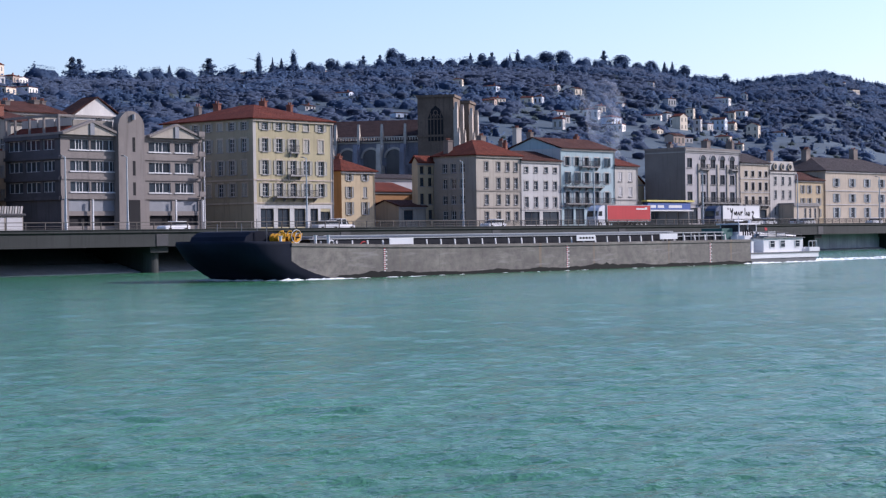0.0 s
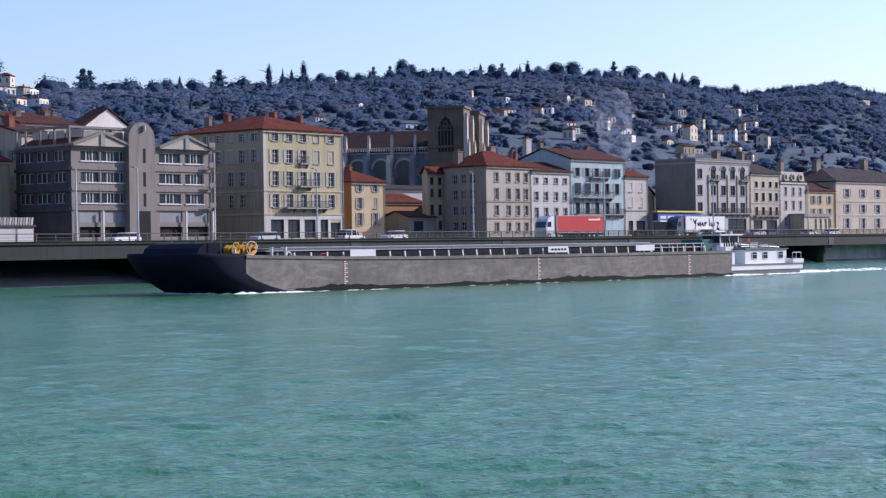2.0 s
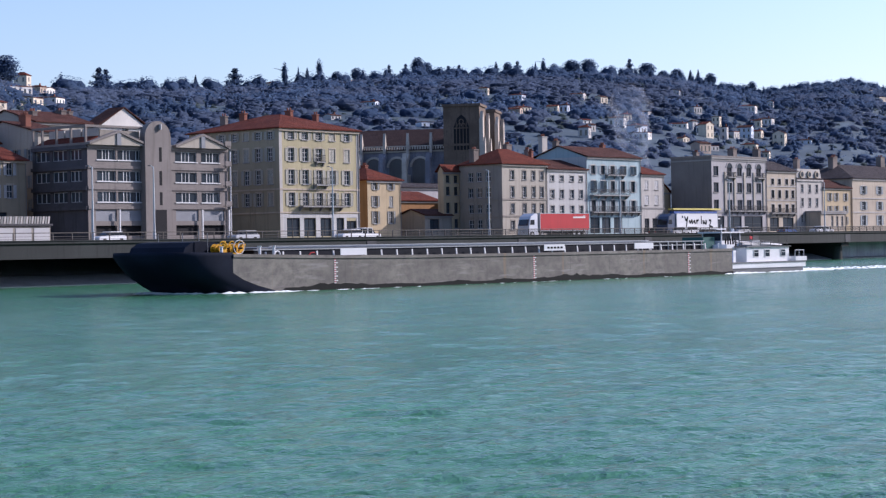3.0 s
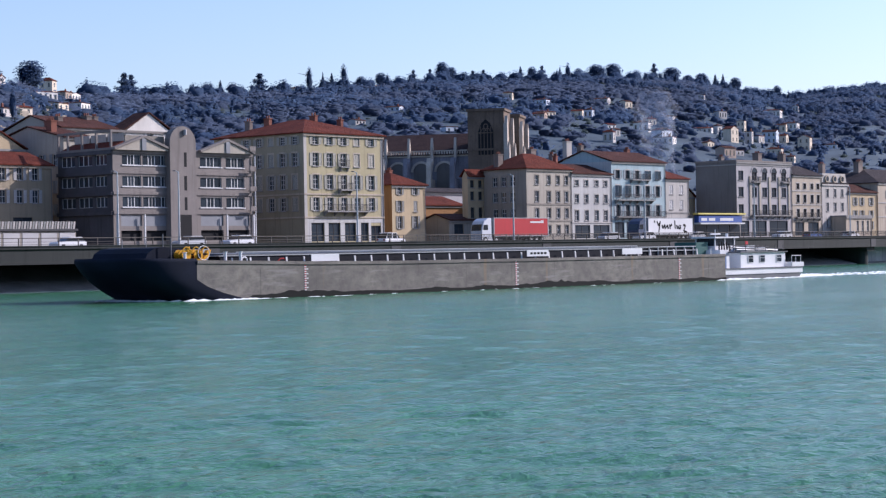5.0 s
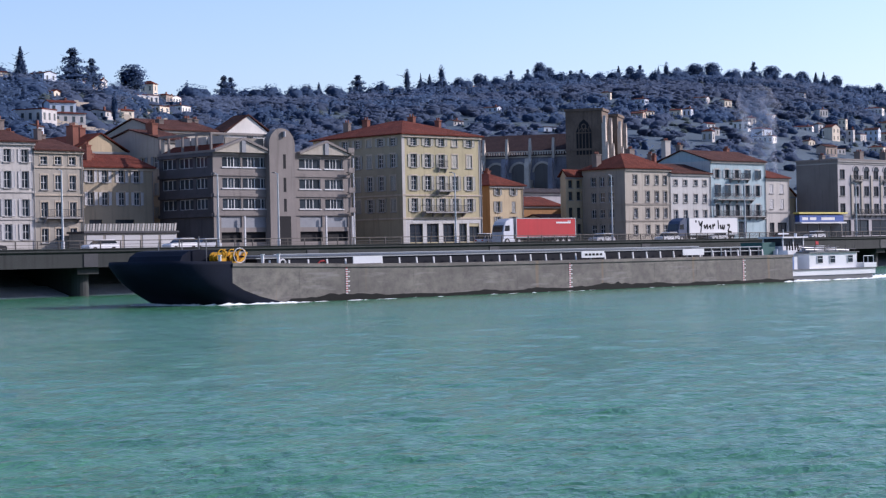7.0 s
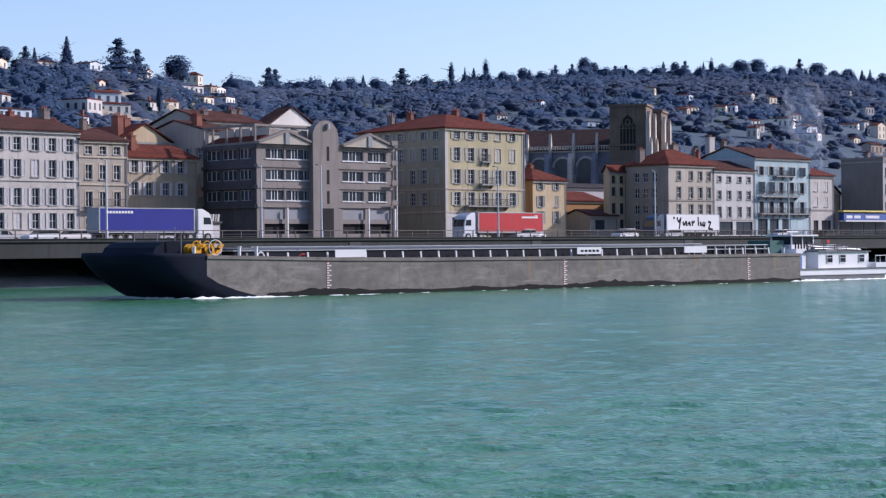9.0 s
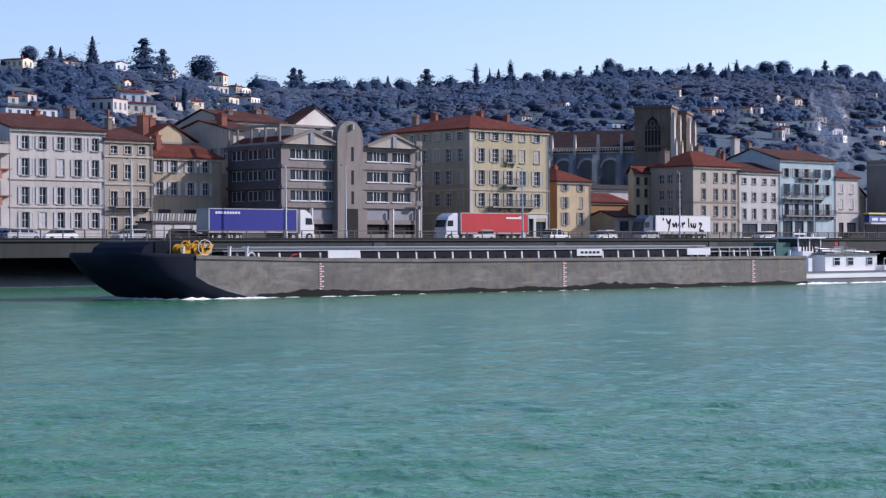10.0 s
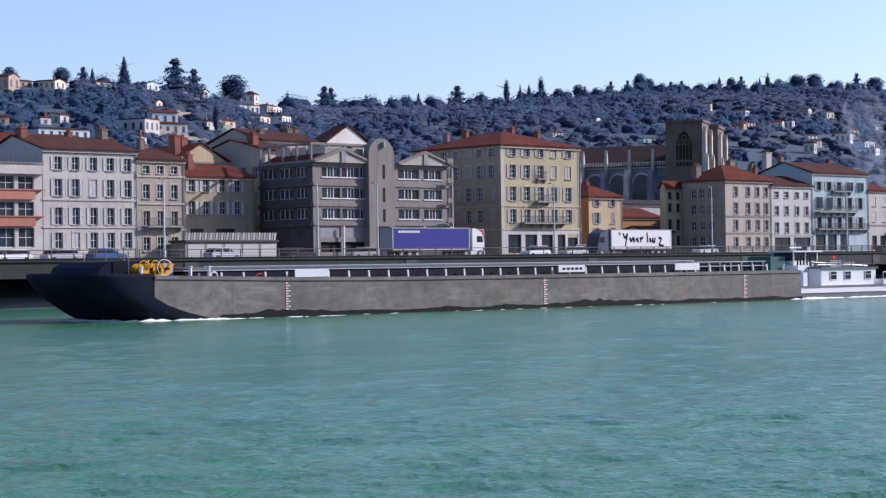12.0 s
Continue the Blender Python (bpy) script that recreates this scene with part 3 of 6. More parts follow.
outl = [(8.7, 0), (13.1, 0), (13.1, 13.5)] + [(10.9 + 2.2 * math.cos(k * math.pi / 12), 13.5 + 2.15 * math.sin(k * math.pi / 12)) for k in range(1, 12)] + [(8.7, 13.5)]
prism(bm, outl, -0.9, 0.2, "y")
part("stair_tower", bm, CONC, ob)
# dark panels carry the shade of slots and doorway, nothing is cut
for x0_, x1_, z0, z1 in ((11.05, 11.5, 10.3, 12.2), (11.05, 11.5, 7.2, 9.1), (11.05, 11.5, 4.6, 6.3), (10.2, 12.2, 0.0, 4.0)):
    bm = bmesh.new()
    box(bm, x0_, x1_, -0.915, -0.6, z0, z1)
    part("tower_slot", bm, DARK, ob)
bm = bmesh.new()
tube(bm, (11.15, -1.1, 14.5), (11.15, -1.1, 15.2), 0.22, 10)
part("bell", bm, SHUT_W, ob)
for a, b in ((0.0, 9.2), (14.3, 23.6)):
    bm = bmesh.new()
    prism(bm, [(a, HB), (b, HB), ((a + b) / 2, HB + 1.6)], -0.6, 0.4, "y")
    part("pediment", bm, P_GREY, ob)
    bm = bmesh.new()
    m_ = (a + b) / 2
    prism(bm, [(a - .2, HB + .0), (m_, HB + 1.62), (b + .2, HB + .0), (b + .2, HB + .3), (m_, HB + 1.95), (a - .2, HB + .3)], -0.8, -0.02, "y")
    part("pediment_roof", bm, CONC, ob)
    bm = bmesh.new()
    box(bm, m_ - .35, m_ + .35, -0.75, -0.6, HB, HB + 1.6)
    part("pediment_post", bm, PANEL_G, ob)
roof_on(ob, WB, DB, HB, 0.3, "flat", CONC)
bm = bmesh.new()
for y in (0.3, 3.3, 6.3, 9.3, 11.3):
    box(bm, 0.0, 0.25, y, y + .25, HB, HB + 2.3)
box(bm, 0.0, 0.25, 0.3, 11.55, HB + 2.3, HB + 2.6)
box(bm, 0.25, 9.3, 0.3, 0.5, HB + 2.3, HB + 2.6)
part("roof_frame", bm, CONC, ob)
bm = bmesh.new()
prism(bm, [(0.26, HB + .31), (2.3, HB + 1.25), (2.3, HB + .31)], 0.6, 11.2, "y")
part("lean_to_roof", bm, TILE_R, ob)
for k in range(3):
    bm = bmesh.new()
    box(bm, 2.31, 2.5, .7 + k * 3.5, 3.9 + k * 3.5, HB + .31, HB + 2.25)
    part("penthouse_panel", bm, P_WHITE, ob)
bm = bmesh.new()
box(bm, 2.52, 9.0, .6, 11.2, HB + .31, HB + 2.0)
part("penthouse", bm, P_GREYS, ob)
for k in range(4):
    bm = bmesh.new()
    box(bm, 22.7, 23.8, -0.9, -0.36, 4.5 + k * 2.72, 4.6 + k * 2.72)
    box(bm, 22.7, 23.8, -0.92, -0.88, 4.6 + k * 2.72, 5.2 + k * 2.72)
    part("end_balcony", bm, CONC, ob)
bm = bmesh.new()
tube(bm, (24.1, -.3, 0), (24.1, -.3, 12.0), 0.1, 8)
part("downpipe", bm, FRAME_W, ob)

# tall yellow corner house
ob = house("tall yellow plastered corner house with balconies", 182.4, 198.5, 190, 19, 20.7, P_YELLOW, "hip", 2.6, TILE_R, side_mat=P_YELLOW_SHADE,
           cols=(184.7, 187.5, 190.3, 193.0, 196.0), rows=((9.78, 11.64), (12.86, 14.89), (16.11, 17.98), (19.2, 20.3)), ww=1.15, shut=SHUT_Y,
           closed=((3, 2), (4, 2), (3, 3)), scols=(191.9, 194.4, 196.8, 199.3, 202.0, 205.0), surround=P_STONE, bands=(8.7, 12.0),
           shops=((183.6, 186.2, 5.4, 8.0), (187.0, 189.4, 5.4, 8.0), (190.3, 192.6, 5.4, 8.0), (193.6, 195.2, 5.4, 8.0), (195.7, 197.8, 5.4, 7.6)), bars=2,
           chims=((192.2, 198, 23.9, .55, 1.2, BRICK_R, 2), (198.2, 198.5, 23.6, .5, .9, BRICK_R, 2), (188.6, 204, 23.7, .6, 1.1, BRICK_R, 2), (188.4, 208, 23.5, .6, 1.1, BRICK_G, 2)))
for x0_, x1_ in ((0.5, 1.2), (3.8, 4.6), (7.0, 7.9), (10.2, 11.2), (12.8, 13.3), (15.4, 15.6)):
    bm = bmesh.new()
    box(bm, x0_, x1_, -.05, -.003, 0, 2.94)
    part("ground_floor_pier", bm, P_BLUEW, ob)
bm = bmesh.new()
box(bm, 0.5, 15.6, -.05, -.003, 2.95, 3.5)
part("shop_fascia", bm, P_BLUEW, ob)
balcony(ob, 3.6, 12.2, 9.7 - ZB, 1.0)
balcony(ob, 6.6, 9.2, 12.8 - ZB, 0.8)
balcony(ob, 7.0, 8.8, 16.1 - ZB, 0.5)
bm = bmesh.new()
box(bm, -0.06, 0.5, -0.05, -0.003, 0, 15.3)
part("corner_quoin", bm, P_WHITE, ob)
bm = bmesh.new()
box(bm, 15.6, 16.12, -0.05, -0.003, 0, 15.3)
part("corner_quoin", bm, P_WHITE, ob)

ob = house("small cream house with brown shutters and orange side", 210.8, 218.5, 200, 10, 14.1, P_CREAM, "hip", 2.0, TILE_R, side_mat=P_ORANGE,
           cols=(212.6, 216.2), rows=((7.34, 9.29), (10.0, 11.69), (12.67, 13.82)), ww=0.9, shut=SHUT_G, closed=((1, 1),),
           chims=((213, 206, 17.0, .8, .8), (215.5, 205, 16.6, .7, .9, BRICK_R)))
house("low orange shed with a red tiled roof", 220.0, 234.5, 206, 10, 11.2, P_ORANGE, "gable", 1.6, TILE_R, chims=((227, 210, 14.2),))
house("low stone outbuilding with a dark doorway", 223.0, 229.5, 199, 6, 8.6, P_BEIGE, "gable", 1.0, TILE_B, shops=((224.2, 226.5, 6.4, 8.0),))
house("mauve rear house with a low dark roof", 221.0, 262.0, 226, 10, 14.3, P_MAUVE, "gable", 0.9, TILE_D, cols=(238, 240, 247, 249), rows=((12.4, 13.7),), ww=.9)
house("narrow cream house with dark windows", 227.9, 232.6, 199.2, 1.2, 15.7, P_CREAM, "gable", 1.1, TILE_R, cols=(229.0, 231.0),
      rows=((6.57, 8.05), (8.97, 10.72), (11.92, 13.3), (13.94, 15.14)), ww=0.95, frame=IRON)
# left side a darker grey than the front
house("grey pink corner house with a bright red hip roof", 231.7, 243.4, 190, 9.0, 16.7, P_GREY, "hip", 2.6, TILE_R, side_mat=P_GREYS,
      cols=(234.3, 237.4, 239.8, 242.0), rows=((6.1, 7.59), (8.79, 10.35), (11.37, 13.12), (14.22, 15.69)), ww=1.0, shut=None, closed=(),
      scols=(192.9, 194.8, 196.6), srows=((6.4, 7.8), (8.9, 10.3), (11.4, 13.0), (14.0, 15.5)), bands=(8.2, 10.9), surround=P_GREYS,
      chims=((232.5, 196.5, 19.2, 1.2, 1.0, BRICK_G), (240.5, 196, 20.2, 1.3, .9, BRICK_G), (243.0, 193, 19.0, .5, .7)))
house("blue-white three-storey house over a dark shop", 243.4, 254.4, 190, 11, 16.1, P_BLUEW, "gable", 1.8, TILE_B, cols=(244.8, 247.4, 250.2, 252.7),
      rows=((8.35, 10.06), (11.29, 12.71), (14.13, 15.08)), ww=1.1, shops=((244.2, 248.3, 5.4, 7.6), (249.2, 253.7, 5.4, 7.6)), surround=P_WHITE, bands=(7.9,),
      chims=((244.5, 195, 19.4, .5, .8, BRICK_G),))
ob = house("pale blue house with iron balconies and a shop", 254.4, 270.2, 190, 12, 18.4, P_BLUE, "gable", 2.0, TILE_B, side_mat=P_BLUEW,
           cols=(256.2, 259.0, 261.8, 264.8, 267.8), rows=((9.07, 11.02), (12.49, 14.35), (15.5, 16.95)), ww=1.15, shut=SHUT_B, half=((0, 1), (1, 1), (3, 2), (4, 2)),
           shops=((255.2, 257.9, 5.4, 8.1), (258.5, 261.0, 5.4, 8.1), (262.0, 264.4, 5.4, 8.1)), surround=P_WHITE, bands=(8.5,), frame=IRON,
           chims=((255.0, 197, 21.3, .8, .9, BRICK_G), (268.5, 197, 21.0, .8, .8), (255.2, 200, 22.2, 1.4, .9, P_WHITE)))
balcony(ob, 0.8, 11.5, 11.9 - ZB, 0.9)
balcony(ob, 5.2, 10.5, 15.4 - ZB, 0.7)
balcony(ob, 0.8, 15.0, 9.0 - ZB, 0.8)
ob = house("small white house with closed shutters and red roof", 270.2, 277.3, 190, 11, 15.7, P_WHITE, "gable", 1.7, TILE_R, cols=(271.9, 275.0),
           rows=((10.31, 12.0), (13.0, 14.6)), ww=1.1, shut=SHUT_W, closed=((0, 0), (1, 0), (0, 1), (1, 1)), bands=(9.6,), shops=((271.2, 272.6, 5.4, 7.9), (273.6, 276.4, 5.4, 7.9)))
house("small cream gabled house with a red roof", 287.5, 294.0, 200, 8, 13.0, P_CREAM, "cross", 2.2, TILE_R, cols=(289.4, 291.6), rows=((10.5, 12.0),), ww=.8)
house("brown rear house with a tiled roof", 292.0, 302.0, 206, 8, 13.6, P_ORANGE, "gable", 1.6, TILE_R, cols=(295, 298, 300), rows=((11.5, 12.8),), ww=.9)

# shop with blue and yellow boards
SHOP_Y = surface("yellow_sign_board", (0.55, 0.47, 0.12), 0.5, vary=0.08)
SHOP_B = surface("blue_sign_board", (0.03, 0.075, 0.26), 0.5, vary=0.1)
ob = thing("shop", "low shop with a blue and yellow sign board", "shop", 277.4, 188.6, 5.16)
bm = bmesh.new()
box(bm, 0, 15.3, 0.6, 8, 0, 4.2)
part("shop_body", bm, P_GREYS, ob)
bm = bmesh.new()
box(bm, -.1, 15.4, -0.6, 0.59, 4.22, 4.5)
part("fascia_top", bm, SHOP_Y, ob, "yellow board")
bm = bmesh.new()
box(bm, 0.4, 14.4, -0.35, 0.58, 2.8, 4.0)
part("fascia", bm, SHOP_B, ob, "blue board with pale lettering bars")
bm = bmesh.new()
for x0, x1 in ((1.2, 3.0), (3.6, 5.6), (7.2, 11.5)):
    box(bm, x0, x1, -0.37, -0.352, 3.1, 3.6)
part("lettering", bm, FRAME_W, ob)
bm = bmesh.new()
box(bm, 0.2, 14.6, -0.9, 0.57, 2.5, 2.75)
part("awning", bm, FRAME_W, ob)
for k in range(4):
    bm = bmesh.new()
    box(bm, 0.5 + k * 3.7, 3.9 + k * 3.7, 0.5, 0.598, 0.1, 2.4)
    part("shop_window", bm, GLASS, ob)

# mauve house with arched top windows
# left side takes a much darker grey than the mauve front
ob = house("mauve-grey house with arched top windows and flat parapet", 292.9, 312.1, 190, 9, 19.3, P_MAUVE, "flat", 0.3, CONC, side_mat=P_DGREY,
           cols=(294.4, 299.0, 302.5, 305.8, 309.3), rows=((9.43, 11.35), (12.75, 14.57), (15.85, 17.6)), ww=1.7, frame=IRON, bands=(8.9, 18.6),
           shops=((294.0, 297.0, 5.4, 8.3), (298.0, 303.0, 5.4, 8.3), (304.0, 310.5, 5.4, 8.3)), chims=((308, 195, 21.3, 1.3, 1.3, BRICK_G), (297, 196, 20.4, 1.0, .8, BRICK_G)))
for x in (299.0, 302.5, 305.8, 309.3):
    bm = bmesh.new()
    pts = [(x - 292.9 + .95 * math.cos(k * math.pi / 10), 12.3 + .85 * math.sin(k * math.pi / 10)) for k in range(11)]
    prism(bm, pts, -0.03, 0.0, "y")
    part("arched_head", bm, GLASS, ob)
    bm = bmesh.new()
    turn_ = [k * math.pi / 10 for k in range(11)]
    prism(bm, [(x - 292.9 + 1.2 * math.cos(q), 12.3 + 1.1 * math.sin(q)) for q in turn_] + [(x - 292.9 + .95 * math.cos(q), 12.3 + .87 * math.sin(q)) for q in turn_[::-1]], -0.1, 0.0, "y")
    part("arch_moulding", bm, P_MAUVE, ob)
for x in (297.4, 300.7, 304.1, 307.5, 311.0):
    bm = bmesh.new()
    box(bm, x - 292.9 - .3, x - 292.9 + .3, -.18, -.003, 4.0, 11.5)
    part("pilaster", bm, P_GREY, ob)
balcony(ob, 4.8, 7.6, 15.6 - ZB, 0.7)
balcony(ob, 15.2, 18.0, 15.6 - ZB, 0.7)
balcony(ob, 4.5, 18.5, 9.3 - ZB, 0.7)
ob = house("beige stone house with a dark tiled roof", 312.3, 323.3, 190, 11, 17.1, P_STONE, "gable", 2.1, TILE_D, cols=(314.4, 316.9, 319.6, 321.9),
           rows=((9.05, 10.6), (11.81, 13.36), (14.47, 15.57)), ww=1.1, surround=P_WHITE, bands=(8.5, 11.3, 14.0), frame=IRON,
           shops=((313.2, 316.5, 5.4, 8.0), (318.0, 322.0, 5.4, 8.0)), chims=((318.5, 196, 21.5, .9, 1.3, BRICK_G),))
balcony(ob, .8, 10.0, 8.9 - ZB, .7)
ob = house("white house with a mansard roof and round dormers", 323.4, 333.5, 190, 11, 15.6, P_WHITE, "flat", 1.0, TILE_D, cols=(325.5, 328.4, 331.2),
           rows=((7.0, 8.6), (10.2, 11.9), (13.0, 14.6)), ww=1.0, surround=P_WHITE, chims=((332.0, 195, 19.8, 1.1, 1.0, BRICK_G),))
bm = bmesh.new()
prism(bm, [(0.0, 10.4), (.7, 12.6), (9.4, 12.6), (10.1, 10.4)], .2, 10.5, "y")
part("mansard", bm, P_WHITE, ob)
for k in range(3):
    bm = bmesh.new()
    tube(bm, (2.1 + k * 2.9, -.1, 11.5), (2.1 + k * 2.9, .6, 11.5), .75, 16)
    dm = part("dormer", bm, P_STONE, ob)
    bm = bmesh.new()
    tube(bm, (2.1 + k * 2.9, -.13, 11.5), (2.1 + k * 2.9, .2, 11.5), .5, 16)
    part("pane", bm, GLASS, dm)
ob = house("low cream house with pilasters and a terrace", 326.5, 336.5, 186.5, 3.3, 9.0, P_STONE, "flat", .3, KERB, cols=(331.0, 333.0, 335.0), rows=((6.2, 8.2),), ww=.9)
house("cream three-storey house with an iron balcony", 333.6, 345.0, 190, 10, 14.0, P_CREAM, "gable", 1.8, TILE_B, cols=(336.3, 339.0, 342.8),
      rows=((6.6, 8.2), (8.95, 10.4), (11.43, 13.0)), ww=1.0, shut=SHUT_G, chims=((335.5, 195, 16.6, .9, .9, BRICK_R), (342.0, 196, 17.0, .9, .9, BRICK_G)))
house("large cream house with pale shutters and a slate hip roof", 345.7, 384.0, 190, 16, 16.1, P_STONE, "hip", 3.2, TILE_D, cols=(350.4, 357.3, 363.9, 370.5, 377.0),
      rows=((6.4, 8.46), (9.66, 11.34), (12.9, 14.57)), ww=1.5, shut=SHUT_B, surround=P_WHITE, bands=(9.0, 11.9),
      chims=((352, 198, 20.8, 1.8, 1.2, BRICK_G), (356, 200, 21.2, 1.0, 1.0, BRICK_G), (373, 198, 21.4, 1.8, 1.2, BRICK_G)))

# ---------------------------------------------------------------- cathedral: dark nave and a blunt tower, turned to the town
ob = thing("cathedral", "dark weathered stone cathedral with a blunt tower and flying buttresses", "church", 333.5, 280, 5.0, 30)
ob["m"] = STONE_D.name
TW, TH = 8.6, 31.2


def gothic(bm, cx, z0, z1, w, y0, y1, side=False):
    """A pointed dark panel on the wall, its colour standing for an opening's shade."""
    pts = [(cx - w / 2, z0), (cx + w / 2, z0), (cx + w / 2, z1 - w * .8), (cx + w * .28, z1 - w * .25), (cx, z1), (cx - w * .28, z1 - w * .25), (cx - w / 2, z1 - w * .8)]
    prism(bm, pts, y0, y1, "x" if side else "y")


def church_tower(x0):
    bm = bmesh.new()
    box(bm, x0, x0 + TW, 0, TW, 0, TH)
    box(bm, x0 - .3, x0 + TW + .3, -.3, TW + .3, TH, TH + .6)
    box(bm, x0 - .2, x0 + TW + .2, -.2, TW + .2, TH - 9.2, TH - 8.7)
    box(bm, x0 - .2, x0 + TW + .2, -.2, TW + .2, TH - 14.5, TH - 14.0)
    part("tower", bm, STONE_D, ob)
    for cx in (x0 - .5, x0 + TW - .9):
        for k, hh in ((0, TH - 3), (1, TH - 9), (2, TH - 15)):
            bm = bmesh.new()
            box(bm, cx, cx + 1.4, -0.9 - .45 * k, -0.003 if k == 0 else -0.9 - .45 * (k - 1) - .003, 0, hh)
            prism(bm, [(cx, hh), (cx + 1.4, hh), (cx + .7, hh + 1.8)], -0.9 - .45 * k, -.2 if k == 0 else -0.9 - .45 * (k - 1) - .003, "y")
            part("buttress", bm, STONE_L, ob, "pale buttress with sunlight in its stone colour")
    bm = bmesh.new()
    gothic(bm, x0 + TW / 2, 20, 29, 3.0, -.06, .0)
    part("bell_opening", bm, DARK, ob)
    bm = bmesh.new()
    for q in (-1.0, 0, 1.0):
        box(bm, x0 + TW / 2 + q - .1, x0 + TW / 2 + q + .1, -.14, -.065, 20, 27.5)
    part("tracery", bm, STONE_L, ob)


church_tower(0)
church_tower(21.5)
bm = bmesh.new()
box(bm, TW, 21.5, 1.5, 3.5, 0, 24)
prism(bm, [(TW, 24), (21.5, 24), (15, 30)], 1.5, 3.0, "y")
part("west_front", bm, STONE_L, ob)
bm = bmesh.new()
for cx, z1, w in ((11.0, 14, 3.0), (15.0, 18, 4.0), (19.2, 14, 3.0)):
    gothic(bm, cx, 1, z1, w, 1.4, 1.49)
part("portals", bm, DARK, ob)
bm = bmesh.new()
gothic(bm, TW / 2, 21.0, 29.3, 3.6, -.05, 0.0, True)
part("side_bell_opening", bm, DARK, ob)
bm = bmesh.new()
for q in (-1.2, -.4, .4, 1.2):
    box(bm, -.14, -.055, TW / 2 + q - .09, TW / 2 + q + .09, 21, 27.6)
box(bm, -.14, -.055, TW / 2 - 1.7, TW / 2 + 1.7, 26.0, 26.25)
for a_, b_, z in ((-.9, 0, 27.2), (0, .9, 27.2), (-.45, .45, 28.2)):
    for k in range(8):
        q0, q1 = k * math.pi / 8, (k + 1) * math.pi / 8
        m_, r_ = TW / 2 + (a_ + b_) / 2, (b_ - a_) / 2
        prism(bm, [(m_ + r * math.cos(q), z - .7 + r * 1.3 * math.sin(q)) for r, q in ((r_, q0), (r_ + .16, q0), (r_ + .16, q1), (r_, q1))], -.14, -.055, "x")
part("window_tracery", bm, STONE_D, ob)
# nave and its side
NL = 46.0
bm = bmesh.new()
box(bm, 2.0, 26.0, TW, NL, 0, 21.3)
part("nave", bm, STONE_N, ob)
bm = bmesh.new()
prism(bm, [(1.2, 21.3), (28.0, 21.3), (14.0, 27.0)], TW, NL, "y")
part("nave_roof", bm, tiled_roof("old_brown_tiles", (0.055, 0.033, 0.030)), ob)
bm = bmesh.new()
for k in range(60):
    box(bm, 1.75, 1.998, TW + .3 + k * .62, TW + .62 + k * .62, 21.3, 22.2)
box(bm, 1.7, 1.99, TW, NL, 22.2, 22.45)
box(bm, 1.6, 1.99, TW, NL, 20.9, 21.3)
part("roof_balustrade", bm, STONE_L, ob)
for k in range(6):
    y = TW + 3.3 + k * 5.6
    bm = bmesh.new()
    box(bm, -3.2, 1.6, y - .6, y + .6, 0, 15.5)
    box(bm, -3.2, -1.6, y - .55, y + .55, 15.5, 18.5)
    prism(bm, [(-3.0, 17.0), (1.6, 21.2), (1.6, 19.6), (-1.6, 15.6)], y - .35, y + .35, "y")
    prism(bm, [(-3.2, 18.5), (-1.6, 18.5), (-2.4, 20.5)], y - .5, y + .5, "y")
    part("flying_buttress", bm, STONE_L if k % 2 else STONE_N, ob)
    bm = bmesh.new()
    box(bm, .7, 1.995, y - .3, y + .3, 20.6, 23.2)
    prism(bm, [(.7, 23.2), (1.99, 23.2), (1.35, 25.4)], y - .28, y + .28, "y")
    part("pinnacle", bm, STONE_L, ob)
    if k < 5:
        bm = bmesh.new()
        yc = y + 2.8
        pts = [(yc - 1.9, 13), (yc + 1.9, 13)] + [(yc + 1.9 * math.cos(q * math.pi / 10), 17.4 + 2.0 * math.sin(q * math.pi / 10)) for q in range(11)]
        prism(bm, pts, 1.9, 1.998, "x")
        part("clerestory_window", bm, P_DGREY, ob)
        bm = bmesh.new()
        turn_ = [q * math.pi / 12 for q in range(13)]
        prism(bm, [(yc + 2.45 * math.cos(w_), 17.4 + 2.55 * math.sin(w_)) for w_ in turn_] + [(yc + 1.95 * math.cos(w_), 17.4 + 2.03 * math.sin(w_)) for w_ in turn_[::-1]], 1.6, 1.995, "x")
        part("window_arch", bm, STONE_L, ob)
bm = bmesh.new()
box(bm, -3.4, 1.9, TW, NL, 0, 11.0)
part("aisle", bm, STONE_N, ob)
bm = bmesh.new()
prism(bm, [(-3.8, 11.0), (1.98, 13.4), (1.98, 11.0)], TW, NL, "y")
part("aisle_roof", bm, TILE_D, ob)

# ---------------------------------------------------------------- hillside
HILL_B = (0.0, 0.3, 0.55, 0.65, 0.70, 0.745, 0.80, 0.907, 1.12, 1.35, 1.46, 1.55, 1.635, 1.81, 1.954, 2.6, 4.0)      # bearing x / y
HILL_S = (0.09, 0.104, 0.111, 0.113, 0.108, 0.103, 0.106, 0.112, 0.133, 0.148, 0.152, 0.147, 0.143, 0.165, 0.158, 0.15, 0.10)  # steepness of the crest
HILL_Y = (520, 520, 520, 530, 545, 640, 820, 850, 870, 900, 900, 900, 900, 900, 900, 900, 900)                    # crest line


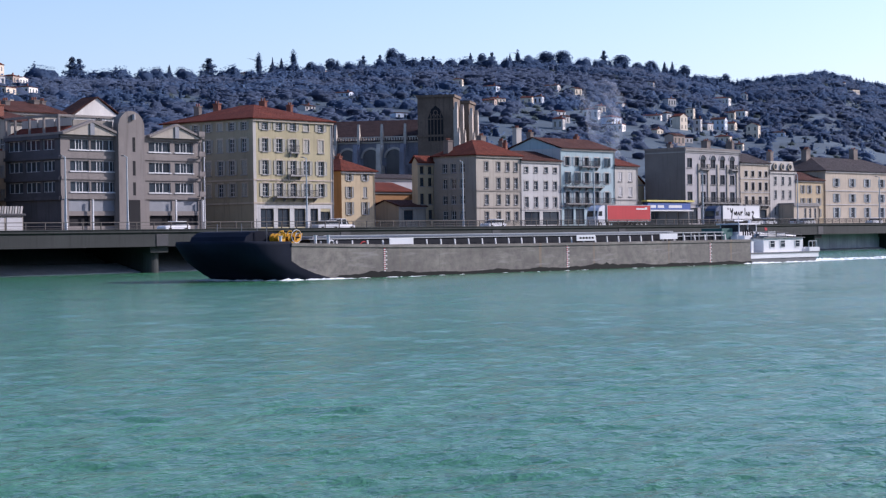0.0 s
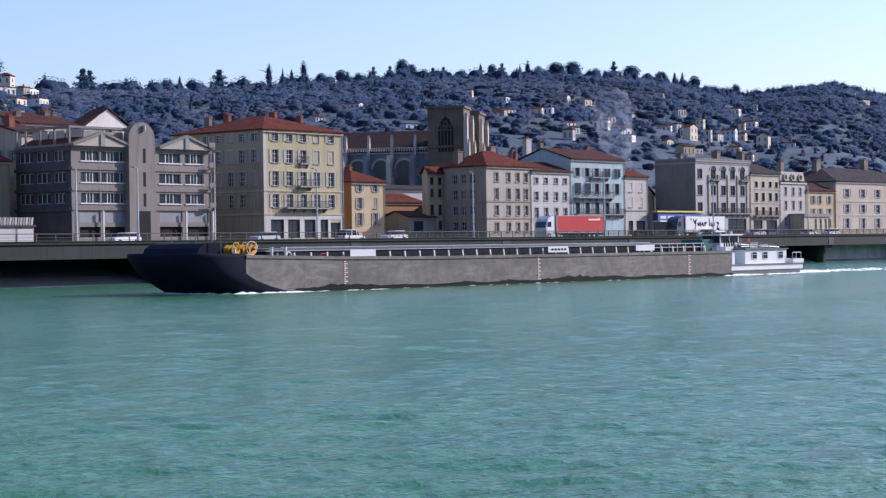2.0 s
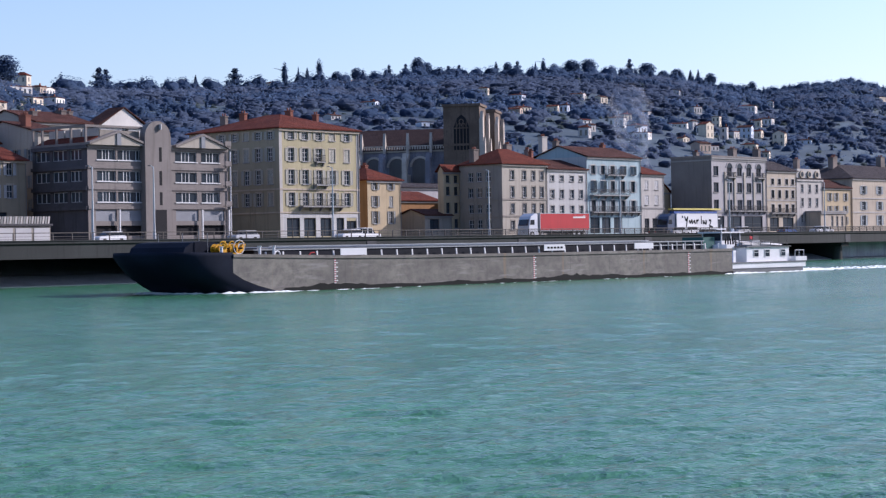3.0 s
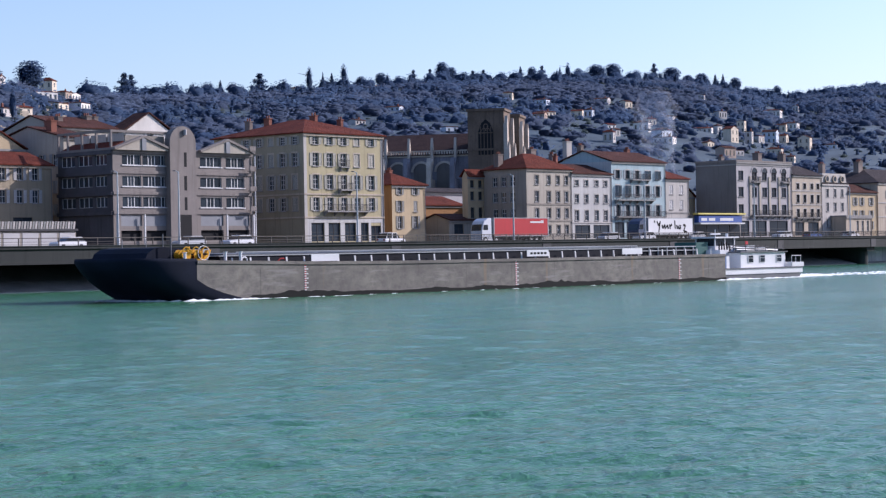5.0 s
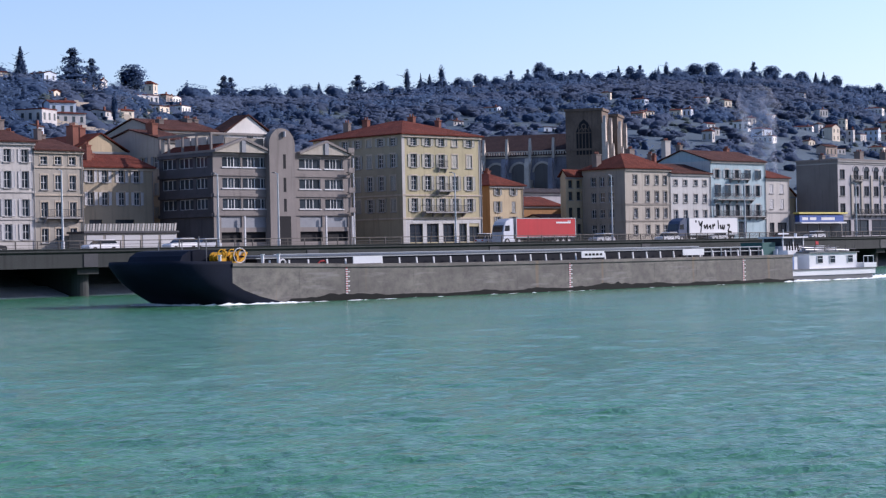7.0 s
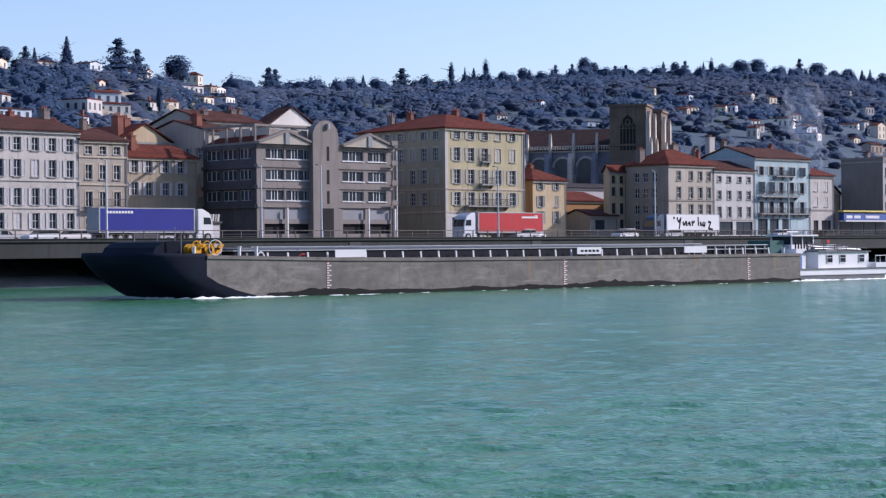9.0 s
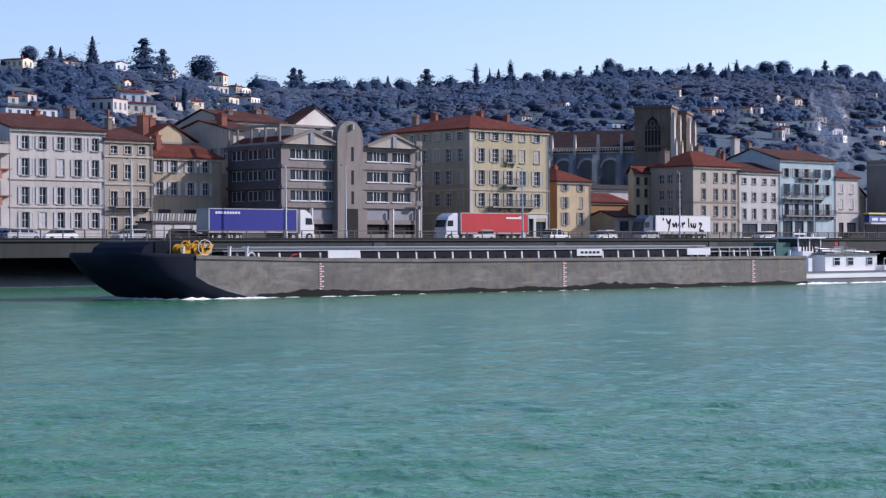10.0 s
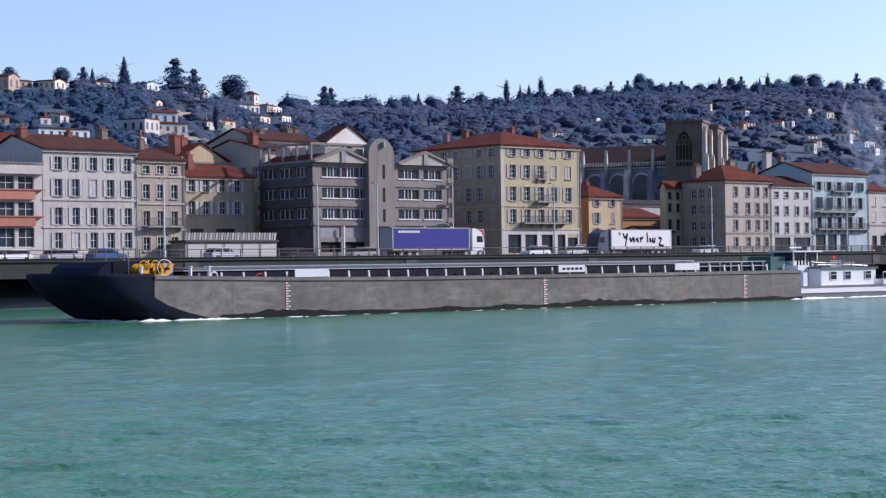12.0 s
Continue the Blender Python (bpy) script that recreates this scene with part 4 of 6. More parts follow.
def ground_z(x, y):
    b = x / max(y, 1.0)
    s, yr = float(np.interp(b, HILL_B, HILL_S)), float(np.interp(b, HILL_B, HILL_Y))
    top = 3.8 + s * yr
    k = (y - 225.0) / (yr - 225.0)
    if k <= 0:
        return 4.9
    if k < 1:
        z = 4.9 + (top - 4.9) * (0.75 * k + 0.25 * k * k * (3 - 2 * k))
        z += math.sin(x * 0.021 + y * 0.013) * 2.2 * k * (1 - k) * 2 + math.sin(x * 0.06) * math.sin(y * 0.05) * 1.2 * k * (1 - k) * 2
        return z
    return top - (k - 1) * 22.0


# scrub blued in its base colour to stand for aerial haze
SCRUB = surface("hazed_hill_scrub", (0.060, 0.090, 0.112), vary=0.4, scale=0.02, fine=0.25, bump=0.6)
bs = [0.0 + 3.2 * k / 159 for k in range(160)]
ys = [225 + (1250 - 225) * (k / 79) ** 1.15 for k in range(80)]
verts = [(b * y, y, ground_z(b * y, y) + 0.0) for y in ys for b in bs]
faces = [(j * 160 + i, j * 160 + i + 1, (j + 1) * 160 + i + 1, (j + 1) * 160 + i) for j in range(79) for i in range(159)]
me = bpy.data.meshes.new("hillside")
me.from_pydata(verts, [], faces)
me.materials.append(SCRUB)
for p in me.polygons:
    p.use_smooth = True
tagged(new("hillside", me), "steep scrubby hillside above the town", "hill", kind="structure")
far = bmesh.new()
prism(far, [(1250, 0), (1250, 60), (1700, 90), (2400, 60), (2400, 0)], -3000, 5000, "x")
# unseen hill behind the viewer, added to darken reflections in the window panes
prism(far, [(-1200, 0), (-1200, 120), (-500, 85), (-330, 60), (-200, 2)], -3000, 5000, "x")
solid("distant_ground", far, SCRUB, "far wooded ground, with an unseen hill raised behind the viewer", "hill", "structure")

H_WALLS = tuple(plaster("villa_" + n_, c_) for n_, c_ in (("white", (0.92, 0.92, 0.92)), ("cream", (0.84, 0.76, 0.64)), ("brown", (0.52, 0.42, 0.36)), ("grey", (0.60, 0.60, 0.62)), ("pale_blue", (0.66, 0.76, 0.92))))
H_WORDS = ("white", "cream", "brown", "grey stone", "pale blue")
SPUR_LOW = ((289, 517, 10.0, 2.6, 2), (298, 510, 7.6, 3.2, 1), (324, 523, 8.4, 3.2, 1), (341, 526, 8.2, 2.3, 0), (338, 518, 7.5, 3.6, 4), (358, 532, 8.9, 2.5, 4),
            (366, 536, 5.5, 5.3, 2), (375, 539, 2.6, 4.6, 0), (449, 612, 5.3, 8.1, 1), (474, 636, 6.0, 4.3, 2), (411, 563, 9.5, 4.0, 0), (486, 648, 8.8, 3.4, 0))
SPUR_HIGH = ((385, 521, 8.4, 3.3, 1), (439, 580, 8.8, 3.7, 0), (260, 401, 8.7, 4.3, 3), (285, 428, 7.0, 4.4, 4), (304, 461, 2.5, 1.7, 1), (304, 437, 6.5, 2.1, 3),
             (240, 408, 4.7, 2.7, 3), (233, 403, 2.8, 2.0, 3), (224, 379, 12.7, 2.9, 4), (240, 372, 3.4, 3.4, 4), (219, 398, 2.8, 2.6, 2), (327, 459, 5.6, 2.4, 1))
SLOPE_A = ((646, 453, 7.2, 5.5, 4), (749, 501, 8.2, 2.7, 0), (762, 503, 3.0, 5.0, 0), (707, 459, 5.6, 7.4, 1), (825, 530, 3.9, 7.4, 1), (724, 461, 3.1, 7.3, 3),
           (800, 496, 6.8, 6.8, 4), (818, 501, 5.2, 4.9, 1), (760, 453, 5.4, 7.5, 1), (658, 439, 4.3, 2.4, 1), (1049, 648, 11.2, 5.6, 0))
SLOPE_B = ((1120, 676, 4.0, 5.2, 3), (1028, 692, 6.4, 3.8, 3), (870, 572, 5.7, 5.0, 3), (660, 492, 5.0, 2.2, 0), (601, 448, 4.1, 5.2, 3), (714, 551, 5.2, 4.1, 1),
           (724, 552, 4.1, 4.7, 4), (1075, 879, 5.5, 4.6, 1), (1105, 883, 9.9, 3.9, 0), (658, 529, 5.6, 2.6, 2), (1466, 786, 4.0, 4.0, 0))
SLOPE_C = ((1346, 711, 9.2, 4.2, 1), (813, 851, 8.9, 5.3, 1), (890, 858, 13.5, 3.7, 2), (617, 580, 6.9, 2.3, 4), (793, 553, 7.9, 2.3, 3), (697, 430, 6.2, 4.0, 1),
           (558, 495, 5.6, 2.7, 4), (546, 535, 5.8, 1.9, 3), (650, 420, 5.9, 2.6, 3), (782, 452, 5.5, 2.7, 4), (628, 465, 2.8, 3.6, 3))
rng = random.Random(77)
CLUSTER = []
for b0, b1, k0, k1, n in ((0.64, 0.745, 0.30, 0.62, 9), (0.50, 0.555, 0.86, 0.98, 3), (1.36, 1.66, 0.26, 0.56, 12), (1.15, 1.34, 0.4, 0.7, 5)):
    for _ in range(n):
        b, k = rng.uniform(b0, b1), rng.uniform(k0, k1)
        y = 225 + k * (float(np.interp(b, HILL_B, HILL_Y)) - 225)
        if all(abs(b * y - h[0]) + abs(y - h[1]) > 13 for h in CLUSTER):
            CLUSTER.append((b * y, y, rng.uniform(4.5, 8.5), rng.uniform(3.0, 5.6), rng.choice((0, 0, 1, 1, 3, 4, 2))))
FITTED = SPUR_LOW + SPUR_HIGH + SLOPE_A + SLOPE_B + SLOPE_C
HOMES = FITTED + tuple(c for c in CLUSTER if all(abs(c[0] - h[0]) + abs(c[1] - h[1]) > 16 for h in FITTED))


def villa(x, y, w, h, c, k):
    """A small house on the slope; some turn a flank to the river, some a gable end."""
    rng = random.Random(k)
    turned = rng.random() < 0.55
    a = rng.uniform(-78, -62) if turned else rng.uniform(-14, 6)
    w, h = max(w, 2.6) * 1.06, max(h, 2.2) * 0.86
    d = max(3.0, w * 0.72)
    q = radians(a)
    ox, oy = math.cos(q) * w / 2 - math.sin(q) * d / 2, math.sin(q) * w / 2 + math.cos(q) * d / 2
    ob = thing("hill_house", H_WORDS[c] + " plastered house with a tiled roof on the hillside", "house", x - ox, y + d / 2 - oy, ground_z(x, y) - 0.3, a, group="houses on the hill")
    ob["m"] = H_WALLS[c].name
    bm = bmesh.new()
    box(bm, 0, w, 0, d, -4.5, h)
    part("wall", bm, H_WALLS[c], ob)
    roof_on(ob, w, d, h, max(0.6, h * 0.2), rng.choice(("gable", "hip", "cross", "gable", "flat")), rng.choice((TILE_R, TILE_B, TILE_B)), 0.3)
    rows_ = max(1, int(h / 2.5))
    for j in range(rows_):
        z0, z1 = h * (j + .30) / rows_, h * (j + .78) / rows_
        n = max(1, int(w / 2.0))
        for i in range(n):
            cx = w * (i + .5) / n
            bm = bmesh.new()
            box(bm, cx - .42, cx + .42, -.03, -.003, z0, z1)
            wn_ = part("window", bm, GLASS, ob)
            bm = bmesh.new()
            box(bm, cx - .62, cx + .62, -.09, -.032, z0 - .14, z0)
            part("sill", bm, KERB, wn_)
        n = max(1, int(d / 2.2))
        for i in range(n):
            cy = d * (i + .5) / n
            bm = bmesh.new()
            box(bm, w + .003, w + .03, cy - .42, cy + .42, z0, z1)
            part("window", bm, GLASS, ob)
    if k % 2:
        bm = bmesh.new()
        box(bm, w * .7, w * .7 + .5, d * .45, d * .45 + .5, h - .2, h + 1.5)
        part("chimney", bm, BRICK_R, ob)


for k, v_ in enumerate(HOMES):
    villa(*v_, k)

# terrace walls across the slope
for k, (x0, x1, y, h) in enumerate(((345, 385, 520, 1.2), (300, 350, 449, 1.6), (330, 378, 484, 1.3), (262, 300, 404, 1.5))):
    bm = bmesh.new()
    n = 14
    for i in range(n):
        xa, xb = x0 + (x1 - x0) * i / n, x0 + (x1 - x0) * (i + 1) / n
        z = ground_z((xa + xb) / 2, y)
        box(bm, xa, xb, y, y + .6, z - 1.5, z + h)
    solid("terrace_wall", bm, P_STONE, "pale stone terrace wall on the slope", "wall", group="terrace walls")

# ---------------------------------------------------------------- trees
# evergreen and bare trees hold distance haze as blue in their base colours
EVERGREEN = foliage("hazed_evergreen_leaves", (0.080, 0.128, 0.222), (0.092, 0.140, 0.234))
BARE = foliage("hazed_winter_twigs", (0.108, 0.146, 0.226), (0.126, 0.160, 0.236))
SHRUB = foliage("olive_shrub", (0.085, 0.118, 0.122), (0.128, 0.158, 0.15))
BARK = surface("bark", (0.09, 0.07, 0.055), vary=0.3)


def leaf_cloud(rng, n, shape, size):
    """Small leaf quads set through a crown of unit height; shape(z) gives the radius. Gives an n x 4 x 3 array."""
    out = np.zeros((n, 4, 3))
    for k in range(n):
        z = rng.random()
        r = shape(z) * math.sqrt(rng.uniform(0.15, 1.0)) * rng.uniform(.75, 1.15)
        q = rng.random() * math.tau
        c = np.array((r * math.cos(q), r * math.sin(q), z + rng.uniform(-.04, .04)))
        # leaves lie roughly along the crown's outside
        nrm = np.array((c[0], c[1], (z - .35) * .8)) * 2.2 + np.array([rng.gauss(0, .33) for _ in range(3)])
        u = np.cross(nrm, [rng.gauss(0, 1) for _ in range(3)])
        u /= np.linalg.norm(u) + 1e-6
        v = np.cross(nrm, u)
        v /= np.linalg.norm(v) + 1e-6
        s = size * rng.uniform(.6, 1.4)
        out[k] = c + np.array((u * s, v * s * .8, -u * s * .9, -v * s * .7))
    return out


ROUND = lambda z: 0.42 * math.sqrt(max(0.02, 1 - (2 * z - 1.05) ** 2))
CONE = lambda z: 0.30 * (1.02 - z) ** 0.8
TALL = lambda z: 0.14 * math.sqrt(max(0.02, 1 - (2 * z - 1) ** 2))
LAYER = lambda z: (0.55 * (1.05 - z) + 0.05) * (1.0 if math.sin(z * 22) > -0.1 else 0.4)
FLAT = lambda z: 0.5 * max(0.1, z) ** 1.5 if z < .85 else 0.42


def crown_core(seed, shape):
    """The dense inside of a crown of unit height: a lumpy closed body. Gives its points and triangles."""
    bm = bmesh.new()
    bmesh.ops.create_icosphere(bm, subdivisions=2, radius=1.0)
    pts = []
    for v in bm.verts:
        z = (v.co.z + 1) / 2
        flat = math.hypot(v.co.x, v.co.y) + 1e-6
        r = min(shape(min(max(z, .03), .97)), flat * 1.2) * (.66 + .5 * noise.noise(v.co * 1.7 + Vector((seed * 3.1, 0, 0))))
        pts.append((v.co.x / flat * r, v.co.y / flat * r, z * .84 + .04 + .06 * noise.noise(v.co * 2.5 + Vector((0, seed * 2.3, 0)))))
    tris = [tuple(v.index for v in f.verts) for f in bm.faces]
    bm.free()
    return np.array(pts), np.array(tris)


def woods(name, material, shapes, want, size, leaves, seed, label, keep, h0=3.2, h1=7.0, span=(0.42, 2.12), deep=0.48):
    """Many crowns on the slope, joined: what nobody could count."""
    rng = random.Random(seed)
    kinds = [(leaf_cloud(rng, leaves, s, size), *crown_core(seed + 7 * i, s)) for i, s in enumerate(shapes)]
    pts, polys, count = [], [], 0
    made = tries = 0
    while made < want and tries < want * 40:
        tries += 1
        b = rng.uniform(*span)
        yr = float(np.interp(b, HILL_B, HILL_Y))
        y = 245 + (yr + 15 - 245) * math.sqrt(rng.random())
        x = b * y
        if not keep(x, y, (y - 225) / (yr - 225), rng):
            continue
        h = rng.uniform(h0, h1) * min(1.0, .3 + y / 1000)
        for hx, hy, hw, _, _ in HOMES:
            if abs(x * hy / y - hx) < hw * .62 + h * .35 and -90 < y - hy < 6:
                h = min(h, (hy - y) * .18 + 1.8)
        if h < 1.6:
            continue
        w = h * rng.uniform(1.3, 1.95)
        q = rng.random() * math.tau
        c, s = math.cos(q), math.sin(q)
        rot = np.array(((c * w, -s * w, 0), (s * w, c * w, 0), (0, 0, h))).T
        base = np.array((x, y, ground_z(x, y) - deep * h))
        leaf, core, tris = rng.choice(kinds)
        pts += [core @ rot + base, leaf.reshape(-1, 3) @ rot + base]
        polys += (tris + count).tolist()
        count += len(core)
        polys += (np.arange(len(leaf) * 4).reshape(-1, 4) + count).tolist()
        count += len(leaf) * 4
        made += 1
    me = bpy.data.meshes.new(name)
    me.from_pydata(np.concatenate(pts).tolist(), [], polys)
    me.polygons.foreach_set("use_smooth", [True] * len(me.polygons))
    me.materials.append(material)
    return tagged(new(name, me), label, "woods", "", "stuff")


def patch(x, y):
    return noise.noise(Vector((x * 0.012, y * 0.016, 0.3)))


SPUR = lambda x, y, k: x / y < .648 and .18 < k < .86      # the dark copse on the near spur
SPUR_KEEP = lambda x, y, k, r: SPUR(x, y, k)
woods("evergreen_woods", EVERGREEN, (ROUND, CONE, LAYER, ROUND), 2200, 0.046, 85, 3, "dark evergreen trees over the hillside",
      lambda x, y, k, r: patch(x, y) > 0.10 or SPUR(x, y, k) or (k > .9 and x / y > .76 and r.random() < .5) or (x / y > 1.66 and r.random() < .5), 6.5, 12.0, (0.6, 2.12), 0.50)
woods("bare_woods", BARE, (ROUND, ROUND, FLAT), 4700, 0.044, 75, 5, "bare winter trees over the hillside, hazed blue",
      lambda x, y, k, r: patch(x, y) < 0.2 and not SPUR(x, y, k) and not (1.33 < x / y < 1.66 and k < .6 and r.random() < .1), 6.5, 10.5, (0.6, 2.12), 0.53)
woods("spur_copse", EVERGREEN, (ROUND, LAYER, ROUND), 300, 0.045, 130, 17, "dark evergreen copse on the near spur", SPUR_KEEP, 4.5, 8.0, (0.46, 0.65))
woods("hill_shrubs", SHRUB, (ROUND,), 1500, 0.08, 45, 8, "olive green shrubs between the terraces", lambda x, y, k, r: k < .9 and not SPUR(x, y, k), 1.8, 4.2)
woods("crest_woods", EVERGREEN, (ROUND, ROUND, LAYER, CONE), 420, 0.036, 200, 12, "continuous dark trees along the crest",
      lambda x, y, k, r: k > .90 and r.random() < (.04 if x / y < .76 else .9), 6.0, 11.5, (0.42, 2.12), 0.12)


def tree(x, y, h, spread, shape, material, label, seed, leaves=420, size=0.05, bare_foot=0.25):
    rng = random.Random(seed)
    z = ground_z(x, y) - .3
    ob = thing("tree", label, "tree", x, y, z, group="trees on the crest")
    bm = bmesh.new()
    tube(bm, (0, 0, 0), (0.1, 0, h * .55), h * .028, 7, h * .016)
    tube(bm, (0.1, 0, h * .55), (0, .1, h * .95), h * .016, 6, h * .004)
    for k in range(9):
        q, z0 = rng.random() * math.tau, h * rng.uniform(bare_foot, .8)
        r = h * spread * rng.uniform(.25, .45)
        tube(bm, (0, 0, z0), (r * math.cos(q), r * math.sin(q), z0 + h * rng.uniform(.05, .16)), h * .009, 5, h * .003)
    part("trunk", bm, BARK, ob)
    core, tris = crown_core(seed, shape)
    size_ = np.array((h * spread, h * spread, h * (1 - bare_foot)))
    core = core * size_ + np.array((0, 0, h * bare_foot))
    qd = leaf_cloud(rng, leaves, shape, size) * np.array((h * spread, h * spread, h * (1 - bare_foot))) + np.array((0, 0, h * bare_foot))
    me = bpy.data.meshes.new("crown")
    n = len(core)
    me.from_pydata(core.tolist() + qd.reshape(-1, 3).tolist(), [], tris.tolist() + (np.arange(len(qd) * 4).reshape(-1, 4) + n).tolist())
    me.materials.append(material)
    piece("crown", me, ob, Matrix())


CREST_A = ((631, 795, 14.5, 0.95, "L"), (646, 808, 14.0, 0.85, "L"), (776, 846, 14.9, 1.17, "L"), (823, 851, 17.4, 1.00, "T"),
    (837, 853, 13.9, 0.43, "C"), (845, 853, 12.8, 0.82, "C"), (858, 855, 18.5, 1.00, "T"), (875, 856, 9.7, 1.01, "R"),
    (896, 858, 11.3, 0.95, "R"), (965, 865, 16.1, 0.87, "R"), (932, 862, 12.0, 0.77, "L"), (951, 864, 12.0, 0.72, "L"),
    (975, 866, 12.7, 0.89, "R"), (1003, 870, 10.1, 1.04, "L"), (1017, 872, 10.8, 0.91, "L"), (1066, 878, 12.9, 0.94, "C"))
CREST_B = ((1082, 880, 12.8, 0.79, "R"), (1095, 881, 13.6, 0.82, "L"), (1122, 885, 12.6, 0.63, "C"), (1133, 886, 16.0, 1.00, "T"),
    (1149, 888, 11.5, 0.91, "R"), (1177, 892, 14.4, 1.33, "R"), (1203, 895, 15.2, 1.21, "R"), (1236, 896, 10.7, 1.24, "B"),
    (1261, 896, 16.6, 0.73, "L"), (1286, 896, 13.9, 1.47, "R"), (1310, 896, 8.4, 1.36, "R"), (1330, 896, 12.0, 1.25, "R"),
    (1351, 896, 13.4, 0.93, "C"), (1363, 896, 15.1, 0.71, "C"), (1382, 896, 14.2, 1.00, "R"), (1403, 896, 6.0, 1.07, "C"))
CREST_C = ((1417, 896, 9.4, 0.99, "C"), (1450, 896, 14.1, 0.79, "R"), (723, 834, 10.2, 0.94, "B"), (737, 838, 11.1, 0.78, "C"),
    (749, 841, 10.3, 1.03, "B"), (790, 848, 7.5, 1.11, "B"), (801, 849, 6.0, 1.40, "B"), (359, 534, 13.0, 1.05, "L"),
    (368, 536, 10.8, 0.95, "L"), (415, 578, 12.5, 1.15, "R"), (306, 519, 6.8, 1.15, "R"), (315, 521, 7.2, 0.95, "L"),
    (331, 522, 11.0, 0.85, "C"), (304, 432, 9.0, 0.9, "T"), (286, 516, 6.2, 1.0, "R"), (319, 522, 6.9, 0.78, "C"))
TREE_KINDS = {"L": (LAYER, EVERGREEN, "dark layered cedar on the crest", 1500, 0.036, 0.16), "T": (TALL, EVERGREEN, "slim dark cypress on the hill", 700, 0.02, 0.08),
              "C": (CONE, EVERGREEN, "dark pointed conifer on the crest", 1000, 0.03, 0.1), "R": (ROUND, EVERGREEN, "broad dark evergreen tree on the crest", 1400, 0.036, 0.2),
              "B": (ROUND, BARE, "bare winter tree on the crest, hazed blue", 900, 0.022, 0.2)}
for k, (x, y, h, sp, kd) in enumerate(CREST_A + CREST_B + CREST_C):
    shp, mt, lab, n, sz, foot = TREE_KINDS[kd]
    tree(x, y, h, sp, shp, mt, lab, 100 + k, n, sz, foot)


# ---------------------------------------------------------------- barge and push boat
def hull_steel():
    m, nt, b = nodes_of("barge_hull_steel")
    col = blend(nt, noise_at(nt, 0.14, 5, (1, 1, 1.8)), (0.078, 0.071, 0.060), (0.178, 0.163, 0.134))
    col = blend(nt, noise_at(nt, 1.6, 6, (.6, 1, .8), .7), (0.070, 0.062, 0.056), col, 0.3, 0.6)
    run = noise_at(nt, 0.5, 5, (1.2, 1.0, 0.06))
    col = blend(nt, run, col, (0.20, 0.125, 0.05), 0.60, 0.78)
    pale = noise_at(nt, 0.9, 5, (.22, 1, 1.8), .65)
    col = blend(nt, pale, col, (0.23, 0.215, 0.20), 0.56, 0.80)
    nt.links.new(col, b.inputs["Base Color"])
    b.inputs["Roughness"].default_value = 0.65
    bp = nt.nodes.new("ShaderNodeBump")
    bp.inputs["Strength"].default_value, bp.inputs["Distance"].default_value = 0.35, 0.06
    nt.links.new(noise_at(nt, 0.9, 5), bp.inputs["Height"])
    nt.links.new(bp.outputs["Normal"], b.inputs["Normal"])
    return m


HULL = hull_steel()
# navy paint blackened further to hold the shade on the raked bow
NAVY = surface("navy_paint_with_shade", (0.008, 0.012, 0.024), 0.8, vary=0.3, spec=0.12)
BLACKP = surface("black_boot_paint", (0.008, 0.009, 0.008), 0.9, vary=0.3)
YELLOW = surface("yellow_winch_paint", (0.68, 0.34, 0.010), 0.5, vary=0.35)
WHITEP = surface("white_boat_paint", (0.66, 0.66, 0.66), 0.45, vary=0.06)
GREYP = surface("grey_deck_paint", (0.12, 0.125, 0.13), 0.6)
HATCH = surface("pale_hatch_metal", (0.33, 0.35, 0.36), 0.5, 0.2, vary=0.12)
BLUEP = surface("blue_door_paint", (0.10, 0.17, 0.36), 0.5)
RED = surface("red_hose", (0.35, 0.03, 0.03), 0.6)
FOAM = surface("river_foam", (0.80, 0.83, 0.83), 0.8, vary=0.1, fine=3)

barge = thing("barge", "long empty grey steel barge with a raked bow", "barge", 189.8, 114, 0, -3.5)
BW = 11.4
prof = [(0, -1.0), (0, 2.86), (-30, 2.88), (-50, 2.95), (-60, 3.08), (-68, 3.28), (-71.7, 3.36), (-71.7, 1.75), (-70.6, 1.15), (-69.0, 0.6), (-67.0, 0.12), (-64.0, -1.0)]
bm = bmesh.new()
prism(bm, prof, 0.06, BW - 0.06, "y")
part("hull", bm, HULL, barge, "scuffed grey steel hull with rust runs")
# spoon bow: rounded in plan, raked in profile
bm = bmesh.new()
LEV = ((3.5, -71.7, -77.9), (3.2, -71.7, -78.0), (2.4, -71.7, -77.2), (1.75, -71.7, -76.4), (1.15, -70.6, -75.6), (0.6, -69.0, -74.8), (0.12, -67.0, -74.0), (-1.0, -64.0, -71.2))
rings = []
for z, xc, xf in LEV:
    ring = []
    for k in range(25):
        q = math.pi * k / 24
        c, s_ = math.cos(q), math.sin(q)
        ring.append(bm.verts.new((xc + (xf - xc) * abs(s_) ** 0.62, BW / 2 - (BW / 2 - .06) * math.copysign(abs(c) ** 0.62, c), z + (.12 * s_ if z > 3 else 0))))
    rings.append(ring)
for r0, r1 in zip(rings, rings[1:]):
    for k in range(24):
        bm.faces.new((r0[k], r0[k + 1], r1[k + 1], r1[k]))
bm.faces.new(rings[0][::-1])
bm.faces.new(rings[-1])
part("bow", bm, NAVY, barge, "dark navy rounded raked bow", True)
bm = bmesh.new()
sheer = prof[1:7]
prism(bm, [(x, z - .28) for x, z in sheer] + [(x, z - .02) for x, z in sheer[::-1]], -0.03, 0.055, "y")
part("rubbing_strake", bm, HULL, barge)
rng = random.Random(11)
